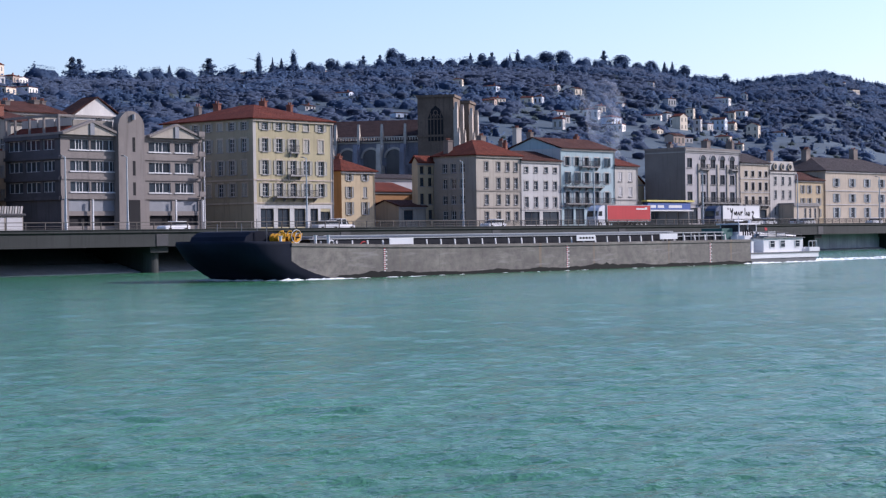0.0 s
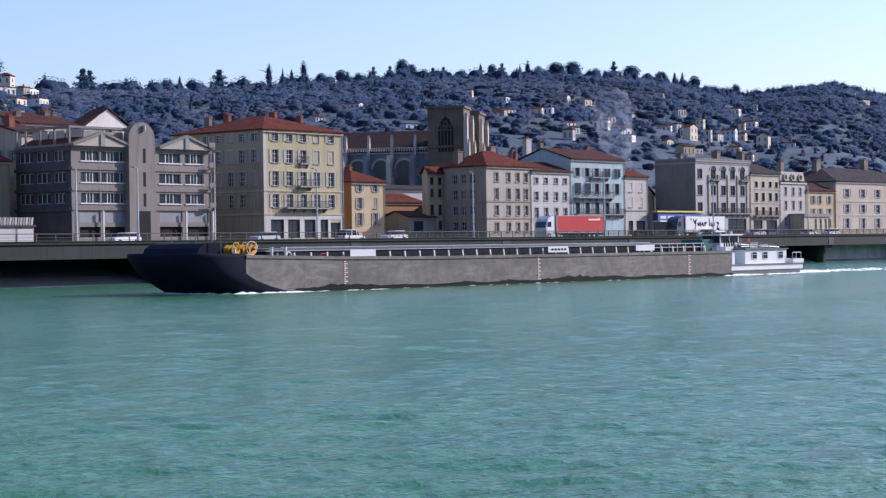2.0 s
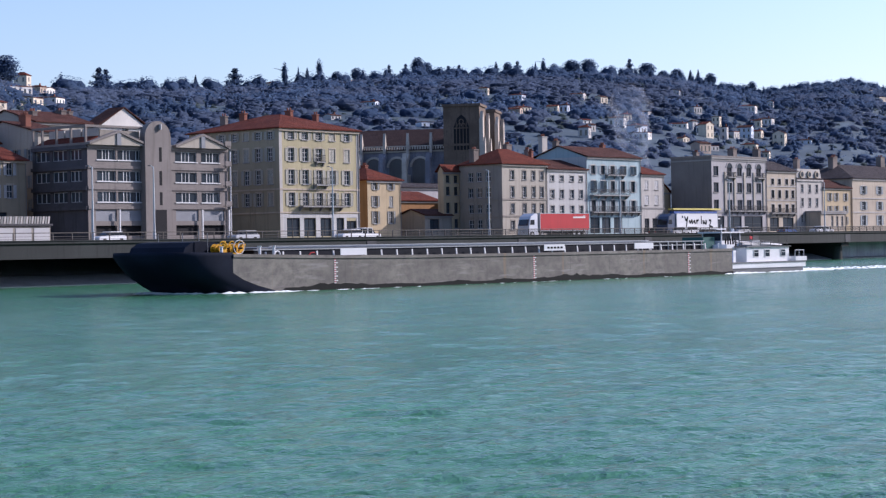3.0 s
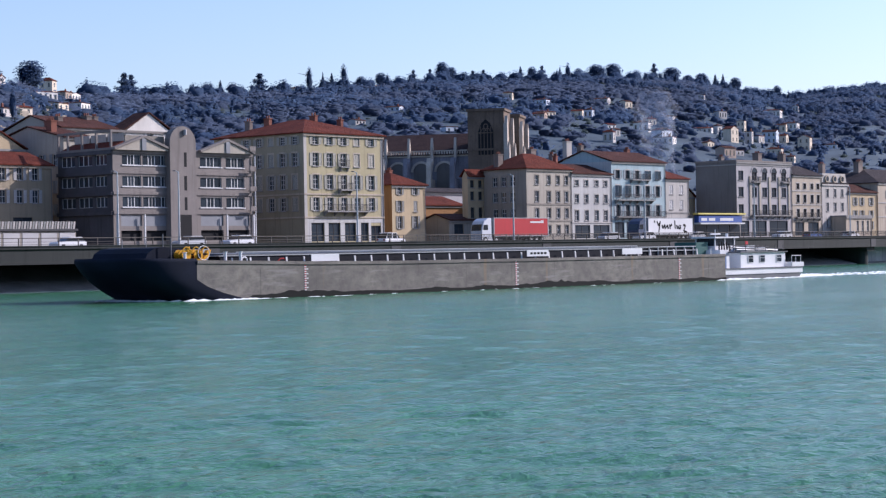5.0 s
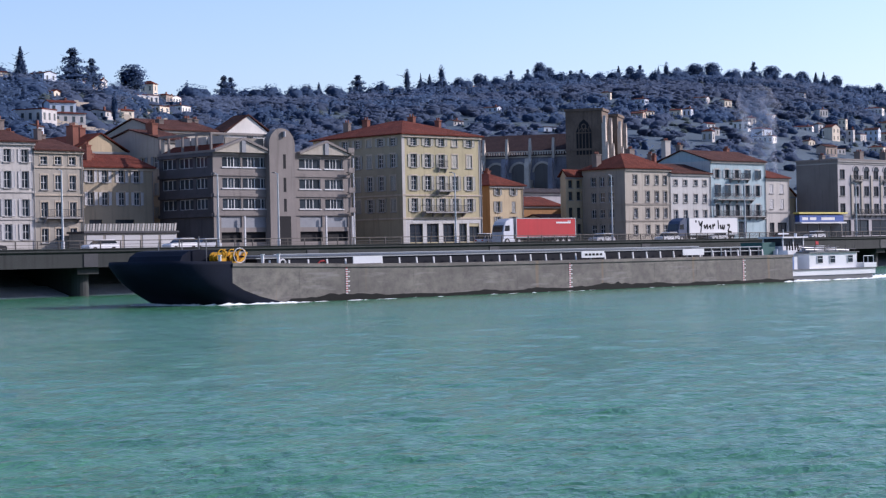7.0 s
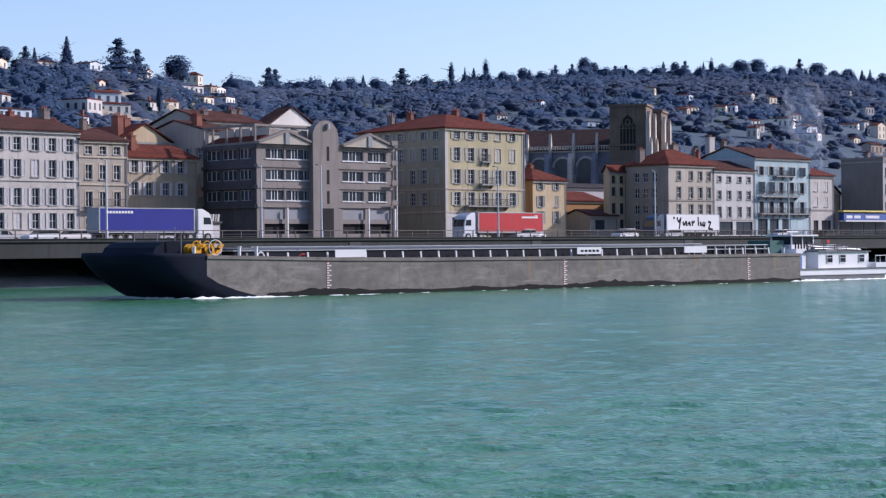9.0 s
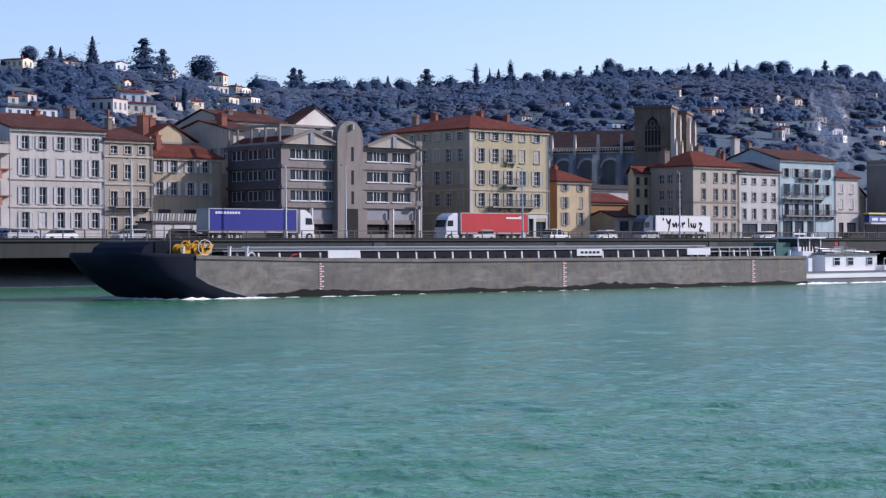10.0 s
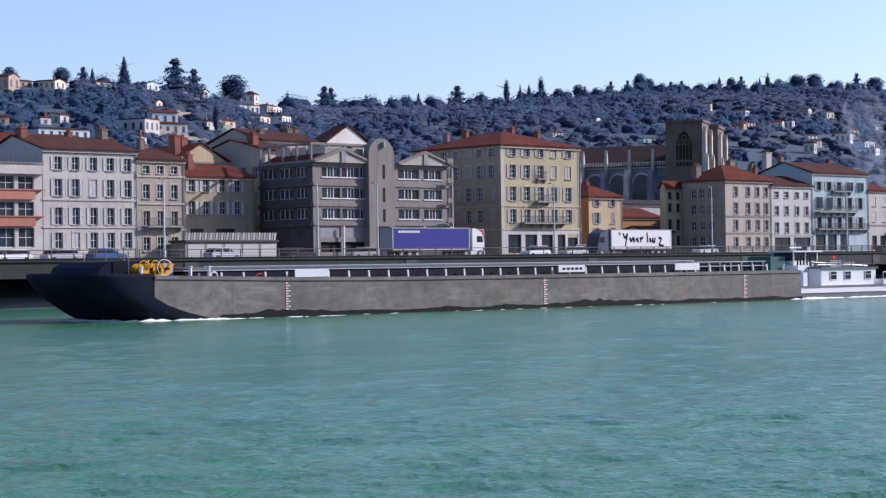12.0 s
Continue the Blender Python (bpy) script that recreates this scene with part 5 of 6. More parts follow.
for k in range(11):
    bm = bmesh.new()
    x = -65 + k * 6.2
    box(bm, x - .03, x + .03, 0.052, 0.0585, -.2, 2.62)
    part("plate_seam", bm, HULL, barge)
bm = bmesh.new()
x, h_last = -66.4, 0.05
while x < -0.2:
    lump = 0.32 * max(0, math.sin(x * .19 + .5)) ** 3 + 0.12 * max(0, math.sin(x * 1.1)) * (x > -45)
    h_next = 0.30 + 0.05 * math.sin(x * .8) + lump * rng.uniform(.4, 1.1) + 0.04 * rng.random()
    prism(bm, [(x, -.4), (x + .5, -.4), (x + .5, h_next), (x, h_last)], 0.02, 0.057, "y")
    h_last = h_next
    x += 0.5
part("weed_line", bm, BLACKP, barge, "dark weed along the waterline")["kind"] = "stuff"
for L in (60.06, 33.4, 8.1):
    bm = bmesh.new()
    k = 0
    while 0.15 + k * .2 < 2.6:
        box(bm, -L - .11, -L + .11, 0.034, 0.054, 0.15 + k * .2, 0.25 + k * .2)
        if k % 2:
            box(bm, -L + .14, -L + .32, 0.034, 0.054, 0.15 + k * .2, 0.25 + k * .2)
        k += 1
    part("draught_marks", bm, FRAME_W, barge, "white draught marks")["kind"] = "stuff"
    bm = bmesh.new()
    for j in range(k):
        box(bm, -L - .09, -L + .09, 0.036, 0.0535, 0.25 + j * .2, 0.35 + j * .2)
    part("red_draught_scale", bm, RED, barge, "faded red draught marks")["kind"] = "stuff"
for z in (2.25, 0.95):
    bm = bmesh.new()
    box(bm, -66.5, -0.2, 0.052, 0.0585, z, z + .05)
    part("weld_seam", bm, HULL, barge)
# hold coaming, covers, brackets
bm = bmesh.new()
box(bm, -68.5, -4.0, 1.1, BW - 1.1, 2.8, 3.62)
part("coaming", bm, surface("black_coaming_paint", (0.010, 0.012, 0.018), 0.8, vary=0.3, spec=0.15), barge, "dark hold coaming")
bm = bmesh.new()
box(bm, -68.7, -15.0, 1.0, BW - 1.0, 3.63, 3.70)
part("coaming_top", bm, HATCH, barge)
for k in range(9):
    bm = bmesh.new()
    x0 = -67.8 + k * 5.85
    prism(bm, [(1.6, 3.71), (BW - 1.6, 3.71), (BW - 1.6, 3.84), (BW / 2, 3.92), (1.6, 3.84)], x0, x0 + 5.7, "x")
    part("hatch_cover", bm, GREYP, barge)
bm = bmesh.new()
for z in (3.75, 3.35):
    tube(bm, (-15, 1.0, z), (-4, 1.0, z), .05, 6)
for k in range(8):
    box(bm, -15 + k * 1.5, -14.9 + k * 1.5, 0.95, 1.05, 2.8, 3.75)
part("stern_rail", bm, HATCH, barge)
bm = bmesh.new()
tube(bm, (-67, .9, 3.95), (-14, .9, 3.9), .045, 6)
tube(bm, (-67, 1.05, 3.80), (-14, 1.05, 3.78), .04, 6)
part("pipe_run", bm, HATCH, barge)
for k in range(33):
    bm = bmesh.new()
    x = -67.5 + k * 1.98
    prism(bm, [(0.78, 2.85), (0.66, 2.85), (0.74, 3.5), (0.82, 3.5)], x - .075, x + .075, "x")
    part("coaming_bracket", bm, FRAME_W, barge)
for a_, b_, lines in ((59.1, 55.9, 0), (31.5, 28.4, 5), (17.1, 13.9, 0)):
    bm = bmesh.new()
    box(bm, -a_, -b_, 0.32, 0.38, 3.06, 3.68)
    sg = part("name_board", bm, WHITEP, barge, "white board")
    if lines:
        for k in range(lines):
            bm = bmesh.new()
            box(bm, -a_ + .45 + k * .5, -a_ + .78 + k * .5, 0.30, 0.316, 3.26, 3.46)
            part("board_mark", bm, BLACKP, sg)
# bow: deck house, winch, bollards, rail posts
bm = bmesh.new()
prism(bm, [(-74.8, 3.4), (-67.0, 3.2), (-67.6, 3.6), (-69.2, 4.0), (-71.2, 4.38), (-72.8, 4.5), (-73.8, 4.4), (-74.5, 4.0)], 3.0, BW - .6, "y")
part("breakwater", bm, NAVY, barge, "raised dark blue bow cover")
bm = bmesh.new()
box(bm, -71.4, -68.9, 2.2, 3.0, 3.2, 4.25)
part("deck_box", bm, HATCH, barge)
bm = bmesh.new()
for x in (-71.2, -70.0):
    tube(bm, (x, 1.0, 3.8), (x, 2.0, 3.8), .26, 12)
    tube(bm, (x, .9, 3.8), (x, .97, 3.8), .45, 14)
    tube(bm, (x, 1.45, 3.8), (x, 1.52, 3.8), .45, 14)
    tube(bm, (x, 2.0, 3.8), (x, 2.1, 3.8), .45, 14)
    tube(bm, (x + .5, 1.1, 3.4), (x + .5, 1.1, 4.3), .09, 8)
box(bm, -71.9, -69.3, .8, 2.2, 3.3, 3.5)
tube(bm, (-70.6, 1.5, 3.5), (-70.6, 1.5, 4.5), .14, 8)
prism(bm, [(-69.4, 3.5), (-68.9, 3.5), (-68.6, 4.2), (-68.9, 4.2)], 1.0, 1.4, "y")
bmesh.ops.translate(bm, verts=bm.verts, vec=(-0.9, 0, 0))
wi = part("winch", bm, YELLOW, barge, "yellow mooring winch")
bm = bmesh.new()
box(bm, -72.0, -71.4, 1.2, 1.9, 3.55, 4.15)
box(bm, -71.0, -70.75, .75, 1.2, 3.5, 3.9)
tube(bm, (-72.3, 1.0, 3.85), (-69.9, 1.0, 3.85), .07, 8)
part("winch_motor", bm, BLACKP, wi, "dark motor and shaft")
for x in (-72.2, -71.2, -70.2):
    bm = bmesh.new()
    for k in range(8):
        q0, q1 = k * math.pi / 8, (k + 1) * math.pi / 8
        tube(bm, (x + .42 * math.cos(q0), .8, 3.9 + .55 * math.sin(q0)), (x + .42 * math.cos(q1), .8, 3.9 + .55 * math.sin(q1)), .045, 6)
    part("guard_hoop", bm, YELLOW, wi)
bm = bmesh.new()
for k in range(12):
    q0, q1 = k * math.tau / 12, (k + 1) * math.tau / 12
    tube(bm, (-70.5 + .6 * math.cos(q0), .7, 3.95 + .6 * math.sin(q0)), (-70.5 + .6 * math.cos(q1), .7, 3.95 + .6 * math.sin(q1)), .032, 6)
part("hand_wheel", bm, WHITEP, barge)
for x, y in ((-72.6, .5), (-68.4, .5), (-66.8, .5), (-73.0, 9.5), (-2.0, .6)):
    bm = bmesh.new()
    tube(bm, (x, y, 2.9), (x, y, 3.95 if x < -60 else 3.4), .13, 8)
    tube(bm, (x, y, 3.95 if x < -60 else 3.4), (x, y, 4.02 if x < -60 else 3.47), .18, 8)
    part("bollard", bm, WHITEP, barge)
for x, y, z in ((-72.5, 2.5, 5.2), (-72.5, 6.0, 5.2), (-72.5, 9.5, 5.2), (-71.5, 5, 5.6)):
    bm = bmesh.new()
    tube(bm, (x, y, 3.4), (x, y, z), .045, 6)
    part("bow_post", bm, STEEL_G, barge)
bm = bmesh.new()
for k in range(10):
    q0, q1 = k * math.tau / 10, (k + 1) * math.tau / 10
    tube(bm, (-66.2 + .3 * math.cos(q0), .75, 3.25 + .3 * math.sin(q0)), (-66.2 + .3 * math.cos(q1), .75, 3.25 + .3 * math.sin(q1)), .07, 6)
part("lifebuoy", bm, WHITEP, barge)
bm = bmesh.new()
for k in range(6):
    tube(bm, (-62.6 + k * .4, .85, 3.0 + .4 * math.sin(k)), (-62.2 + k * .4, .85, 3.0 + .4 * math.sin(k + 1)), .06, 6)
part("hose", bm, RED, barge)

boat = thing("push_boat", "white push boat with a wheelhouse behind the barge", "boat", 189.8, 114, 0, -3.5)
bm = bmesh.new()
prism(bm, [(0.6, .9), (15.8, .9), (15.8, 8.4), (0.6, 8.4)], 0.55, 1.2, "z")
prism(bm, [(13.6, .8), (15.9, .8), (15.9, 8.5), (13.6, 8.5)], 1.25, 1.75, "z")
part("hull", bm, WHITEP, boat)
bm = bmesh.new()
prism(bm, [(0.7, 1.0), (15.4, 1.0), (15.4, 8.3), (0.7, 8.3)], -.9, 0.56, "z")
part("boot_top", bm, GREYP, boat)
bm = bmesh.new()
box(bm, 0.62, 15.82, .82, .9, 1.1, 1.26)
part("strake", bm, GREYP, boat)
bm = bmesh.new()
box(bm, 0.5, 2.4, 1.3, 8.0, 1.2, 2.6)
part("push_knee", bm, WHITEP, boat)
bm = bmesh.new()
box(bm, 0.35, 1.35, .92, .945, 1.2, 2.6)
part("blue_panel", bm, BLUEP, boat)
bm = bmesh.new()
box(bm, 4.6, 13.1, 1.4, 8.0, 1.2, 2.92)
part("deckhouse", bm, WHITEP, boat)
bm = bmesh.new()
prism(bm, [(4.4, 2.93), (13.3, 2.93), (13.3, 3.02), (4.4, 3.1)], 1.2, 8.2, "y")
part("deckhouse_roof", bm, GREYP, boat)
for x in (6.0, 8.2, 11.4):
    bm = bmesh.new()
    box(bm, x, x + .9, 1.36, 1.399, 1.85, 2.6)
    w_ = part("window", bm, GLASS, boat)
    bm = bmesh.new()
    for q in ((x - .06, x, 1.8, 2.65), (x + .9, x + .96, 1.8, 2.65), (x, x + .9, 1.8, 1.85), (x, x + .9, 2.6, 2.65), (x, x + .9, 2.3, 2.34)):
        box(bm, q[0], q[1], 1.33, 1.357, q[2], q[3])
    part("window_frame", bm, WHITEP, w_)
bm = bmesh.new()
for x in (3.6, 5.4, 7.2, 9.2, 11.0, 12.6):
    box(bm, x, x + .05, 1.3, 1.35, 3.1, 3.75)
tube(bm, (3.0, 1.32, 3.5), (12.8, 1.32, 3.3), .05, 6)
tube(bm, (3.0, 1.32, 3.75), (9.8, 1.32, 3.55), .045, 6)
part("roof_rail", bm, IRON, boat)
bm = bmesh.new()
box(bm, 8.0, 9.6, 3.0, 5.5, 3.05, 3.75)
prism(bm, [(10.0, 3.05), (12.0, 3.05), (11.6, 3.5), (10.2, 3.45)], 3, 6.5, "y")
part("roof_locker", bm, HATCH, boat)
bm = bmesh.new()
box(bm, 11.9, 13.2, 5.5, 7.6, 1.3, 3.6)
part("funnel", bm, IRON, boat)
bm = bmesh.new()
box(bm, 4.2, 7.9, 4.6, 7.4, 2.6, 3.75)
wh = part("wheelhouse", bm, WHITEP, boat)
bm = bmesh.new()
box(bm, 4.3, 7.8, 4.7, 7.3, 3.75, 4.6)
part("wheelhouse_glass", bm, GLASS, wh)
bm = bmesh.new()
for x, y in ((4.2, 4.6), (7.78, 4.6), (4.2, 7.28), (7.78, 7.28), (6.0, 4.6)):
    box(bm, x, x + .12, y, y + .12, 3.75, 4.62)
box(bm, 3.8, 8.3, 4.3, 7.7, 4.62, 4.78)
part("wheelhouse_roof", bm, WHITEP, wh)
bm = bmesh.new()
tube(bm, (6.1, 6, 4.78), (6.1, 6, 5.6), .05, 6)
tube(bm, (5.2, 6, 5.1), (7.0, 6, 5.1), .07, 6)
tube(bm, (7.2, 5.2, 4.78), (7.2, 5.2, 5.15), .16, 8)
part("mast", bm, WHITEP, boat)
bm = bmesh.new()
tube(bm, (4.2, 2.0, 3.55), (13.0, 2.4, 3.15), .09, 8)
tube(bm, (5.5, 2.6, 3.3), (12.6, 2.9, 3.25), .07, 8)
part("gangway", bm, WHITEP, boat)
bm = bmesh.new()
for x in (5.2, 6.3, 9.9, 10.8):
    for k in range(10):
        q0, q1 = k * math.tau / 10, (k + 1) * math.tau / 10
        tube(bm, (x + .33 * math.cos(q0), 3.4, 3.4 + .33 * math.sin(q0)), (x + .33 * math.cos(q1), 3.4, 3.4 + .33 * math.sin(q1)), .04, 5)
tube(bm, (5.2, 3.4, 3.4), (6.3, 3.4, 3.75), .04, 5)
tube(bm, (9.9, 3.4, 3.4), (10.8, 3.4, 3.75), .04, 5)
part("bicycle_frames", bm, IRON, boat)
bm = bmesh.new()
tube(bm, (12.9, 6.8, 3.0), (12.9, 6.8, 4.3), .03, 6)
prism(bm, [(12.92, 3.9), (13.4, 3.85), (13.4, 4.2), (12.92, 4.25)], 6.79, 6.81, "y")
part("flag", bm, surface("red_flag", (0.45, 0.04, 0.05), 0.8), boat, "small red flag")
bm = bmesh.new()
box(bm, 3.0, 4.58, 3.0, 7.8, 1.2, 3.3)
part("companionway", bm, WHITEP, boat)
GREENB = surface("dark_green_tarp", (0.03, 0.10, 0.09), 0.7)
bm = bmesh.new()
box(bm, 1.2, 3.4, 5.0, 8.0, 2.6, 4.2)
part("winch_house", bm, GREENB, boat, "dark green tarpaulin")
bm = bmesh.new()
for k in range(5):
    tube(bm, (3.6 + k * .5, 3.6, 2.9), (3.9 + k * .45, 3.8, 4.0 + .2 * (k % 2)), .09, 6)
part("fenders", bm, BLACKP, boat)["kind"] = "stuff"
bm = bmesh.new()
for x in (13.8, 14.6, 15.6):
    tube(bm, (x, 1.0, 1.7), (x, 1.0, 2.5), .035, 6)
tube(bm, (13.8, 1.0, 2.5), (15.6, 1.0, 2.5), .035, 6)
part("stern_rail", bm, WHITEP, boat)


def foam_patch(name, label, strips, seed):
    """Low ragged crests of white water that travel with the barge."""
    rng = random.Random(seed)
    bm = bmesh.new()
    for x0, x1, y0, y1, h, n in strips:
        for _ in range(n):
            x, y = rng.uniform(x0, x1), rng.uniform(y0, y1)
            l, w, z = rng.uniform(.25, 1.3), rng.uniform(.06, .3), h * rng.uniform(.3, 1.0)
            v = [bm.verts.new(p) for p in ((x - l, y, -.02), (x, y - w, -.02), (x + l, y + rng.uniform(-.1, .1), -.02), (x, y + w, -.02), (x + rng.uniform(-.3, .3) * l, y, z))]
            for a_, b_ in ((0, 1), (1, 2), (2, 3), (3, 0)):
                bm.faces.new((v[a_], v[b_], v[4]))
    ob = thing(name, label, "foam", 189.8, 114, 0, -3.5)
    part("foam", bm, FOAM, ob)["kind"] = "stuff"
    return ob


bow_wave = foam_patch("bow_wave", "white water curling off the barge's bow", ((-69.5, -66.0, -.7, .2, .13, 30), (-66.5, -62, -.6, -.1, .05, 10), (-60.5, -55, -1.2, -.5, .05, 13), (-54, -2, -.5, -.1, .03, 18), (-74.8, -73.4, 2.5, 9.5, .18, 40), (-73.4, -70, -.2, 2.4, .2, 30)), 21)
wake = foam_patch("wake", "white churned wake behind the push boat", ((15.5, 24, 1.5, 8.5, .3, 150), (24, 60, 1, 10, .12, 200), (3, 15, .2, .9, .12, 50), (-1, 3, -.2, 1.2, .2, 40)), 22)

# ---------------------------------------------------------------- road things
RUBBER = surface("tyre_rubber", (0.02, 0.02, 0.021), 0.85)
CARGLASS = glossy("car_glass", (0.02, 0.025, 0.03), 0.05, 0.6)
LAMP_R = surface("tail_lamp", (0.4, 0.02, 0.02), 0.3)
HUB = surface("wheel_hub", (0.4, 0.4, 0.4), 0.4, 0.6)


def wheel(parent, x, y, r, w):
    bm = bmesh.new()
    tube(bm, (x, y, r), (x, y + w, r), r, 18)
    ty = part("wheel", bm, RUBBER, parent)
    bm = bmesh.new()
    tube(bm, (x, y - .015, r), (x, y + w + .015, r), r * .55, 12)
    part("hub", bm, HUB, ty)


def lorry(label, tarp, cab, cab_long, marks, mark_mat):
    """An articulated lorry that heads along +x; the trailer's rear foot is the origin."""
    ob = thing("lorry", label, "truck", 0, 0, 4.7, group="lorries")
    bm = bmesh.new()
    box(bm, 0.0, 13.6, 0.0, 2.5, 1.18, 4.0)
    bmesh.ops.bevel(bm, geom=bm.edges[:], offset=0.05, segments=1, affect="EDGES")
    tr_ = part("trailer", bm, tarp, ob)
    bm = bmesh.new()
    box(bm, -.02, 13.62, -.02, 2.52, 3.93, 4.03)
    box(bm, -.02, 13.62, -.02, 2.52, 1.08, 1.22)
    for x in (0.0, 13.5):
        box(bm, x - .02, x + .12, -.02, 2.52, 1.2, 3.95)
    part("trailer_frame", bm, HATCH, ob)
    bm = bmesh.new()
    box(bm, 0.3, 13.0, .7, 1.8, .75, 1.07)
    box(bm, 5.0, 8.6, .05, .12, .45, 1.0)
    part("chassis", bm, IRON, ob)
    bm = bmesh.new()
    for a_, b_, c, d in marks:
        box(bm, a_, b_, -.03, -.012, c, d)
        box(bm, a_, b_, 2.512, 2.53, c, d)
    part("side_marks", bm, mark_mat, tr_)
    bm = bmesh.new()
    prism(bm, [(14.1, .9), (16.4, .9), (16.45, 1.9), (16.2, 2.9), (15.9, 3.45), (14.9, 3.95), (14.1, 3.95)], .05, 2.45, "y")
    bmesh.ops.bevel(bm, geom=bm.edges[:], offset=0.07, segments=2, affect="EDGES")
    cb = part("cab", bm, cab, ob)
    bm = bmesh.new()
    prism(bm, [(15.0, 2.1), (16.15, 2.1), (16.0, 2.9), (15.0, 2.95)], .03, .07, "y")
    prism(bm, [(15.0, 2.1), (16.15, 2.1), (16.0, 2.9), (15.0, 2.95)], 2.43, 2.47, "y")
    prism(bm, [(16.46, 2.0), (16.5, 2.0), (16.22, 3.0), (16.18, 3.0)], .25, 2.25, "y")
    part("cab_glass", bm, CARGLASS, cb)
    bm = bmesh.new()
    box(bm, 13.9, 16.5, .1, 2.4, .35, .95)
    part("bumper", bm, cab_long, ob)
    for x in (1.6, 2.95, 4.3):
        wheel(ob, x, .02, .5, .3)
        wheel(ob, x, 2.18, .5, .3)
    for x in (13.0, 15.6):
        wheel(ob, x, .02, .52, .3)
        wheel(ob, x, 2.18, .52, .3)
    for o in ob.children_recursive:
        o.data.transform(Matrix.Scale(0.93, 4))
    return ob


T_RED = surface("red_tarpaulin", (0.38, 0.012, 0.017), 0.6, vary=0.1, streak=0.15)
T_BLUE = surface("blue_tarpaulin", (0.004, 0.011, 0.185), 0.6, vary=0.1, streak=0.15)
T_WHITE = surface("white_tarpaulin", (0.62, 0.62, 0.61), 0.55, vary=0.06)
CAB_G = surface("silver_cab", (0.55, 0.57, 0.60), 0.35, 0.2, vary=0.05)
CAB_D = surface("dark_blue_cab", (0.05, 0.07, 0.12), 0.4, vary=0.1)
red_lorry = lorry("red tarpaulin articulated lorry with a silver cab", T_RED, CAB_G, CAB_G, ((1.2, 4.6, 3.2, 3.45), (1.2, 1.9, 3.5, 3.6)), T_WHITE)
blue_lorry = lorry("blue tarpaulin articulated lorry with a white cab", T_BLUE, T_WHITE, T_WHITE, [(1.0 + .42 * k, 1.32 + .42 * k, 3.36, 3.64) for k in range(9)], T_WHITE)
white_lorry = lorry("white lorry with black brush-stroke lettering and a dark cab", T_WHITE, CAB_D, IRON, [(11.6, 11.9, 3.2, 3.6)], BLACKP)
for k, (x0, z0, x1, z1) in enumerate(((11.0, 3.5, 10.6, 2.7), (10.6, 2.7, 10.0, 3.3), (10.0, 3.5, 10.5, 1.5), (9.5, 2.8, 9.2, 2.2), (9.2, 2.2, 8.7, 2.9), (8.7, 2.9, 8.5, 2.1), (8.2, 2.4, 7.8, 2.8),
                                      (7.9, 2.8, 7.6, 2.1), (7.2, 2.9, 7.0, 2.1), (7.0, 2.6, 6.5, 2.9), (5.6, 3.6, 5.5, 2.1), (5.0, 2.8, 4.8, 2.1), (4.2, 2.8, 4.5, 2.3), (4.5, 2.3, 3.9, 2.1), (3.9, 2.1, 3.8, 2.8), (3.0, 2.8, 2.3, 2.7), (2.3, 2.7, 2.9, 1.7), (2.9, 1.7, 1.8, 1.5))):
    for y in (-.03, 2.513):
        bm = bmesh.new()
        n_ = Vector((z1 - z0, 0, x0 - x1)).normalized() * (.13 + .06 * (k % 2))
        prism(bm, [(x0 + n_.x, z0 + n_.z), (x1 + n_.x, z1 + n_.z), (x1 - n_.x, z1 - n_.z), (x0 - n_.x, z0 - n_.z)], y, y + .018, "y")
        part("lettering_stroke", bm, BLACKP, white_lorry).data.transform(Matrix.Scale(0.93, 4))


def car(label, paint, tall=1.45):
    """A small car that heads along +x, its rear foot at the origin."""
    ob = thing("car", label, "car", 0, 0, 4.7, group="cars on the quay")
    h = tall
    bm = bmesh.new()
    prism(bm, [(0.05, .35), (4.2, .35), (4.25, .7), (4.0, .85), (3.2, .95), (.25, .98), (0.0, .8)], 0, 1.75, "y")
    bmesh.ops.bevel(bm, geom=bm.edges[:], offset=0.06, segments=2, affect="EDGES")
    part("body", bm, paint, ob)
    bm = bmesh.new()
    prism(bm, [(.25, .95), (3.15, .95), (2.45, h - .06), (.6, h - .06)], .12, 1.63, "y")
    part("cabin_glass", bm, CARGLASS, ob)
    bm = bmesh.new()
    prism(bm, [(.5, h - .08), (2.55, h - .08), (2.35, h), (.75, h)], .1, 1.65, "y")
    for x in (.42, 1.55, 2.62):
        prism(bm, [(x - .06, .95), (x + .06, .95), (x + (.05 if x < 1 else -.15 if x > 2 else .05), h - .06), (x - (.07 - .15 if x < 1 else .2 if x > 2 else .05), h - .06)], .09, .121, "y")
    part("car_roof", bm, paint, ob)
    for x in (.85, 3.4):
        wheel(ob, x, -.02, .31, .2)
        wheel(ob, x, 1.57, .31, .2)
    bm = bmesh.new()
    box(bm, -.02, .04, .1, .4, .65, .85)
    box(bm, -.02, .04, 1.35, 1.65, .65, .85)
    part("tail_lamps", bm, LAMP_R, ob)
    return ob


C_SILVER = surface("silver_car_paint", (0.55, 0.56, 0.58), 0.3, 0.4, vary=0.03, bump=0)
C_WHITE = surface("white_car_paint", (0.75, 0.75, 0.75), 0.3, vary=0.03, bump=0)
C_BLUE = surface("blue_car_paint", (0.05, 0.11, 0.30), 0.3, 0.2, vary=0.03, bump=0)
C_DARK = surface("dark_car_paint", (0.03, 0.03, 0.035), 0.3, 0.2, vary=0.03, bump=0)
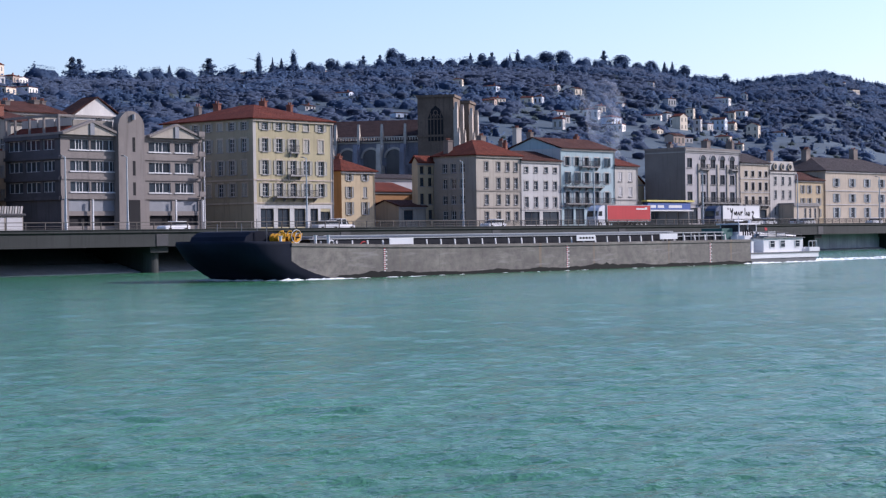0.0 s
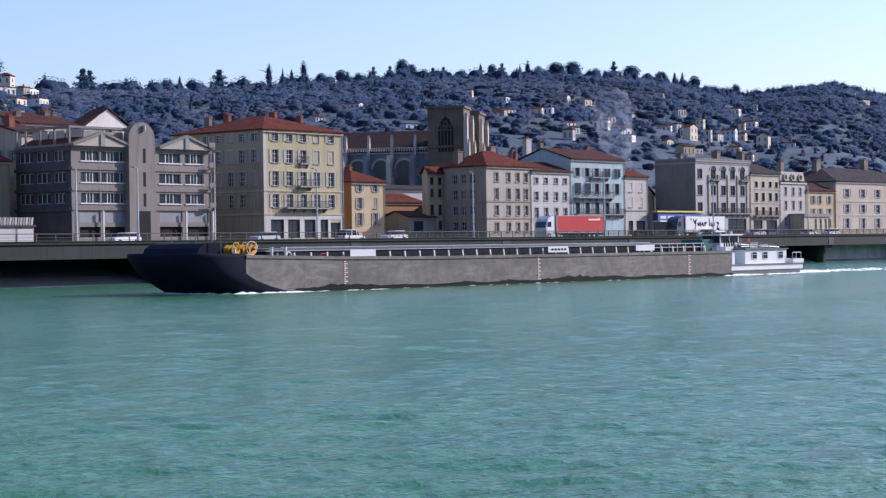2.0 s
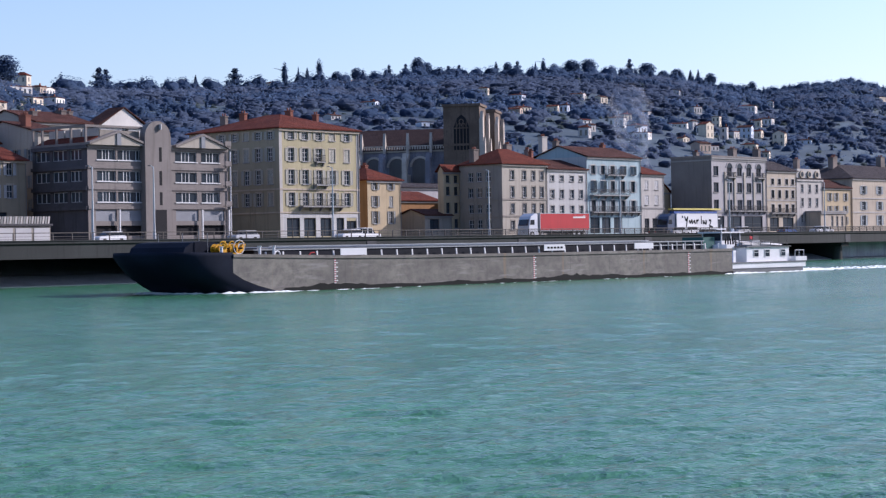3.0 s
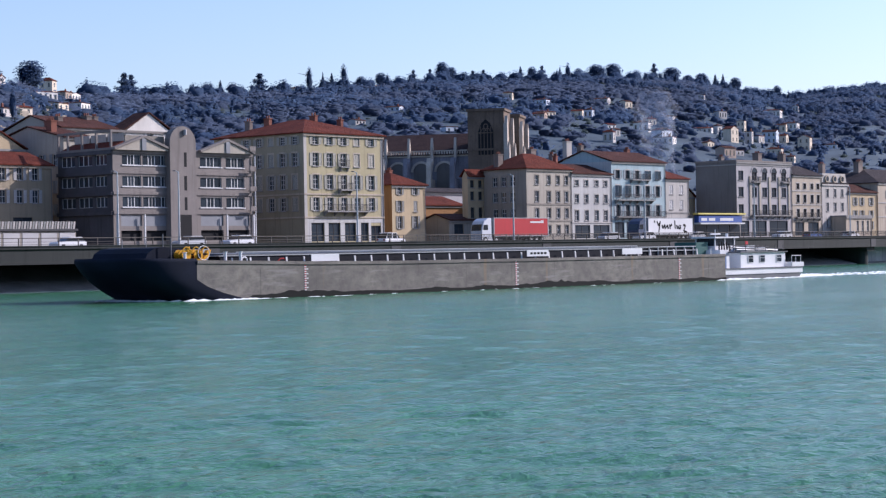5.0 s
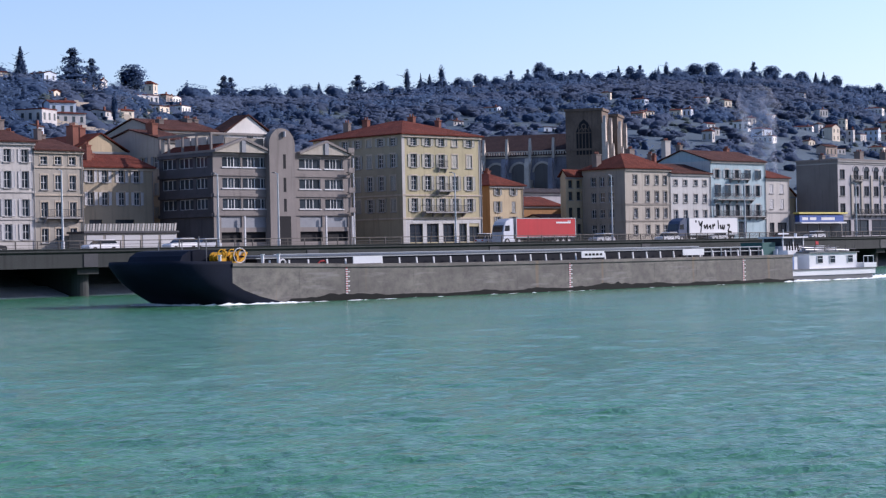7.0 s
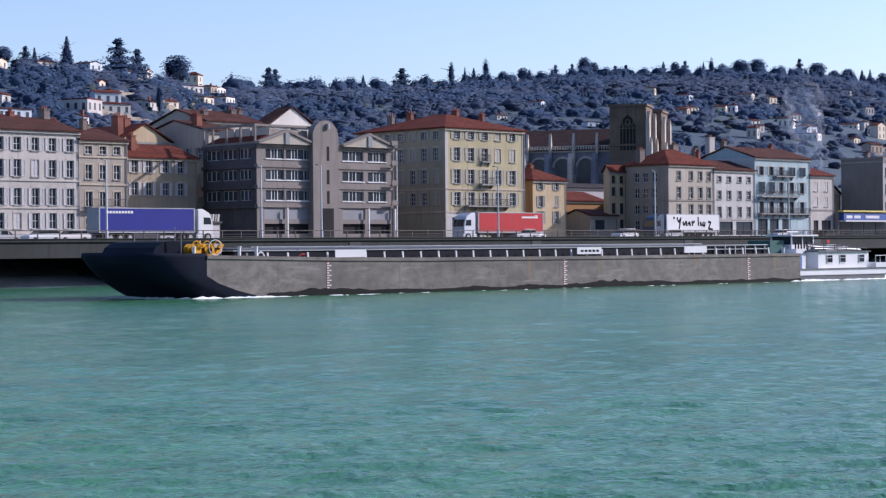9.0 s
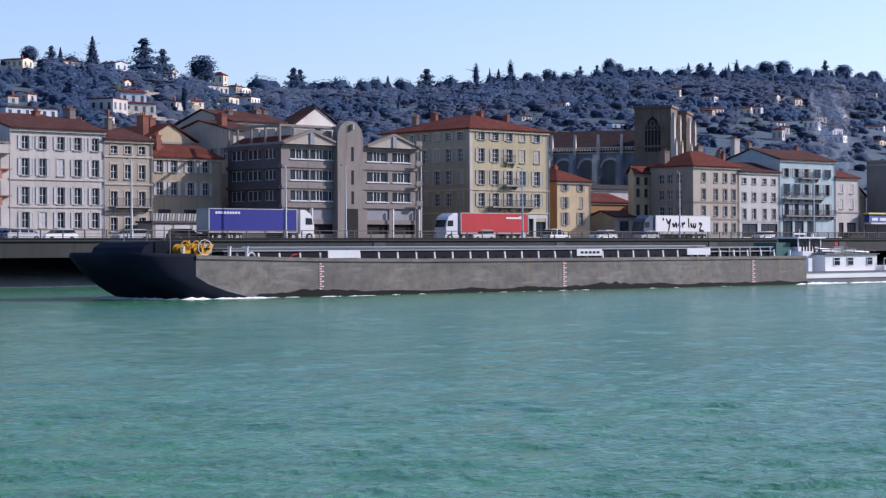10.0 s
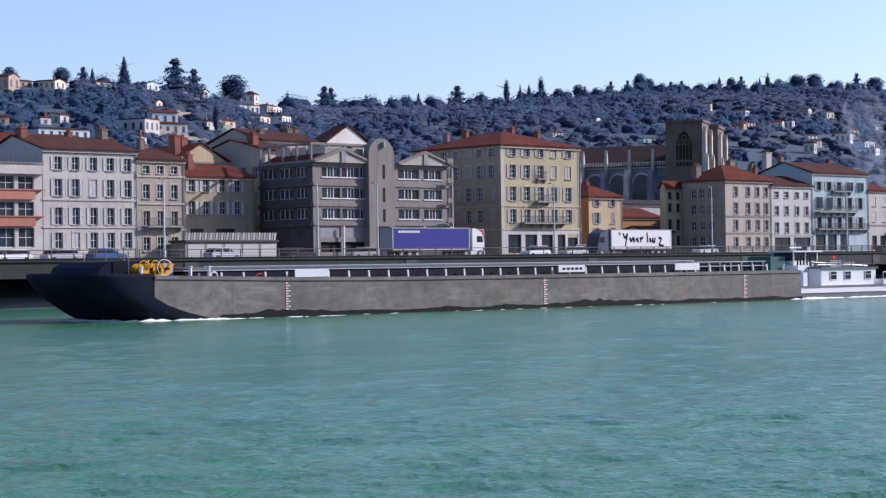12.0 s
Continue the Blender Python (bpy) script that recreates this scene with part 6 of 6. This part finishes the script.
TRAFFIC = ((car("silver saloon car driving on the quay", C_SILVER), 184.3, -6.64, 179.0), (car("white hatchback driving on the quay", C_WHITE, 1.5), 219.9, -12.33, 178.0),
           (car("white hatchback driving on the quay", C_WHITE), 157.5, -4.87, 179.6), (car("silver hatchback driving on the quay", C_SILVER, 1.5), 300.3, -12.84, 178.0),
           (car("silver car driving on the quay", C_SILVER), 314.7, -10.93, 178.0), (car("pale estate car driving on the quay", C_WHITE, 1.55), 295.4, -9.93, 178.0),
           (car("blue saloon car driving on the quay", C_BLUE), 57.0, 4.20, 172.5), (car("silver saloon car driving on the quay", C_SILVER), -6.8, 10.73, 171.5),
           (car("white car driving on the quay", C_WHITE), 342.0, -10.9, 178.0), (car("dark car driving on the quay", C_DARK), 66.0, 5.6, 172.5))
for x, lab, pt in ((189.5, "white van parked by the pavement", C_WHITE), (104.8, "silver car parked by the pavement", C_SILVER), (99.3, "grey car parked by the pavement", C_SILVER),
                   (262.0, "dark car parked by the pavement", C_DARK), (304.0, "blue car parked by the pavement", C_BLUE), (318.0, "white car parked by the pavement", C_WHITE)):
    car(lab, pt, 1.75 if "van" in lab else 1.45).matrix_basis = pose(x, 181.2, 4.7)


def street_lamp(x, y, h):
    ob = thing("street_lamp", "tall pale metal street lamp on the quay", "lamp", x, y, 4.7, group="street lamps")
    bm = bmesh.new()
    tube(bm, (0, 0, 0), (0, 0, h), .13, 10, .07)
    tube(bm, (0, 0, 0), (0, 0, 1.2), .18, 10)
    part("pole", bm, FRAME_W, ob)
    bm = bmesh.new()
    tube(bm, (0, 0, h - .1), (0, .5, h + .12), .045, 8)
    part("arm", bm, FRAME_W, ob)
    bm = bmesh.new()
    box(bm, -.10, .10, .4, .9, h + .08, h + .18)
    part("lamp_head", bm, STEEL_G, ob)


for x, h in ((111.0, 8.7), (131.8, 8.6), (140.7, 8.8), (170.2, 9.3), (201.4, 9.5), (232.8, 9.1), (263.6, 9.1), (294.8, 9.1), (326.0, 9.1)):
    street_lamp(x, 167.6, h)

# thin smoke rising behind the houses
def smoke_material():
    m, nt, b = nodes_of("thin_smoke")
    b.inputs["Base Color"].default_value = (0.75, 0.78, 0.85, 1)
    b.inputs["Roughness"].default_value = 1.0
    b.inputs["Specular IOR Level"].default_value = 0.0
    b.inputs["Alpha"].default_value = 0.05
    return m


SMOKE = smoke_material()
puffs = []
rng = random.Random(31)
for k in range(8):
    q = k / 7
    bm = bmesh.new()
    bmesh.ops.create_icosphere(bm, subdivisions=3, radius=1.0)
    r = 2.6 + 2.6 * q
    for v in bm.verts:
        v.co *= r * (1 + .6 * noise.noise(v.co * 1.8 + Vector((k, 0, 0))))
    ob = thing("smoke_puff", "thin pale smoke drifting over the roofs", "smoke", 396 + 16 * q, 280 + 2 * k, 19 + 21 * q, group="smoke")
    part("puff", bm, SMOKE, ob, soft=True)
    puffs.append(ob)


def motions():
    """All that moves: barge, boat, their white water, the lorries, the cars and the smoke."""
    sail = [(t, 190.085 - 3.625 * t + 0.007 * t * t, 114.3 - 0.218 * t) for t in (0.0, 2.0, 4.0, 6.0, 8.0, 10.0, 12.0)]
    for ob in (barge, boat, bow_wave, wake):
        walk(ob, [(t, pose(x, y, 0, 0, 0, -3.5)) for t, x, y in sail])
    walk(river, [(t, pose(-3.3 + 0.55 * t, 0, 0)) for t in (0.0, 6.0, 12.0)])
    walk(red_lorry, [(t, pose(x, 179.0, 4.7, 0, 0, 180)) for t, x in ((0.0, 261.6), (2.5, 241.2), (6.0, 212.2), (9.5, 184.4), (10.6, 176.1), (12.0, 166.4))])
    walk(white_lorry, [(t, pose(x, 179.2, 4.7, 0, 0, 180)) for t, x in ((0.0, 297.3), (2.5, 278.2), (6.0, 251.5), (9.5, 223.8), (12.0, 203.5))])
    walk(blue_lorry, [(t, pose(117.9 + 11.2 * (t - 9.5), 171.0, 4.7)) for t in (0.0, 6.0, 12.0)])
    for ob, x, v, y in TRAFFIC:
        walk(ob, [(t, pose(x + v * t + (2.1 if v < 0 else -2.1), y, 4.7, 0, 0, 180 if v < 0 else 0)) for t in (0.0, 6.0, 12.0)])
    for ob in puffs:
        p = ob.matrix_basis.translation.copy()
        walk(ob, [(t, pose(p.x + .35 * t, p.y, p.z + .25 * t)) for t in (0.0, 12.0)])


motions()
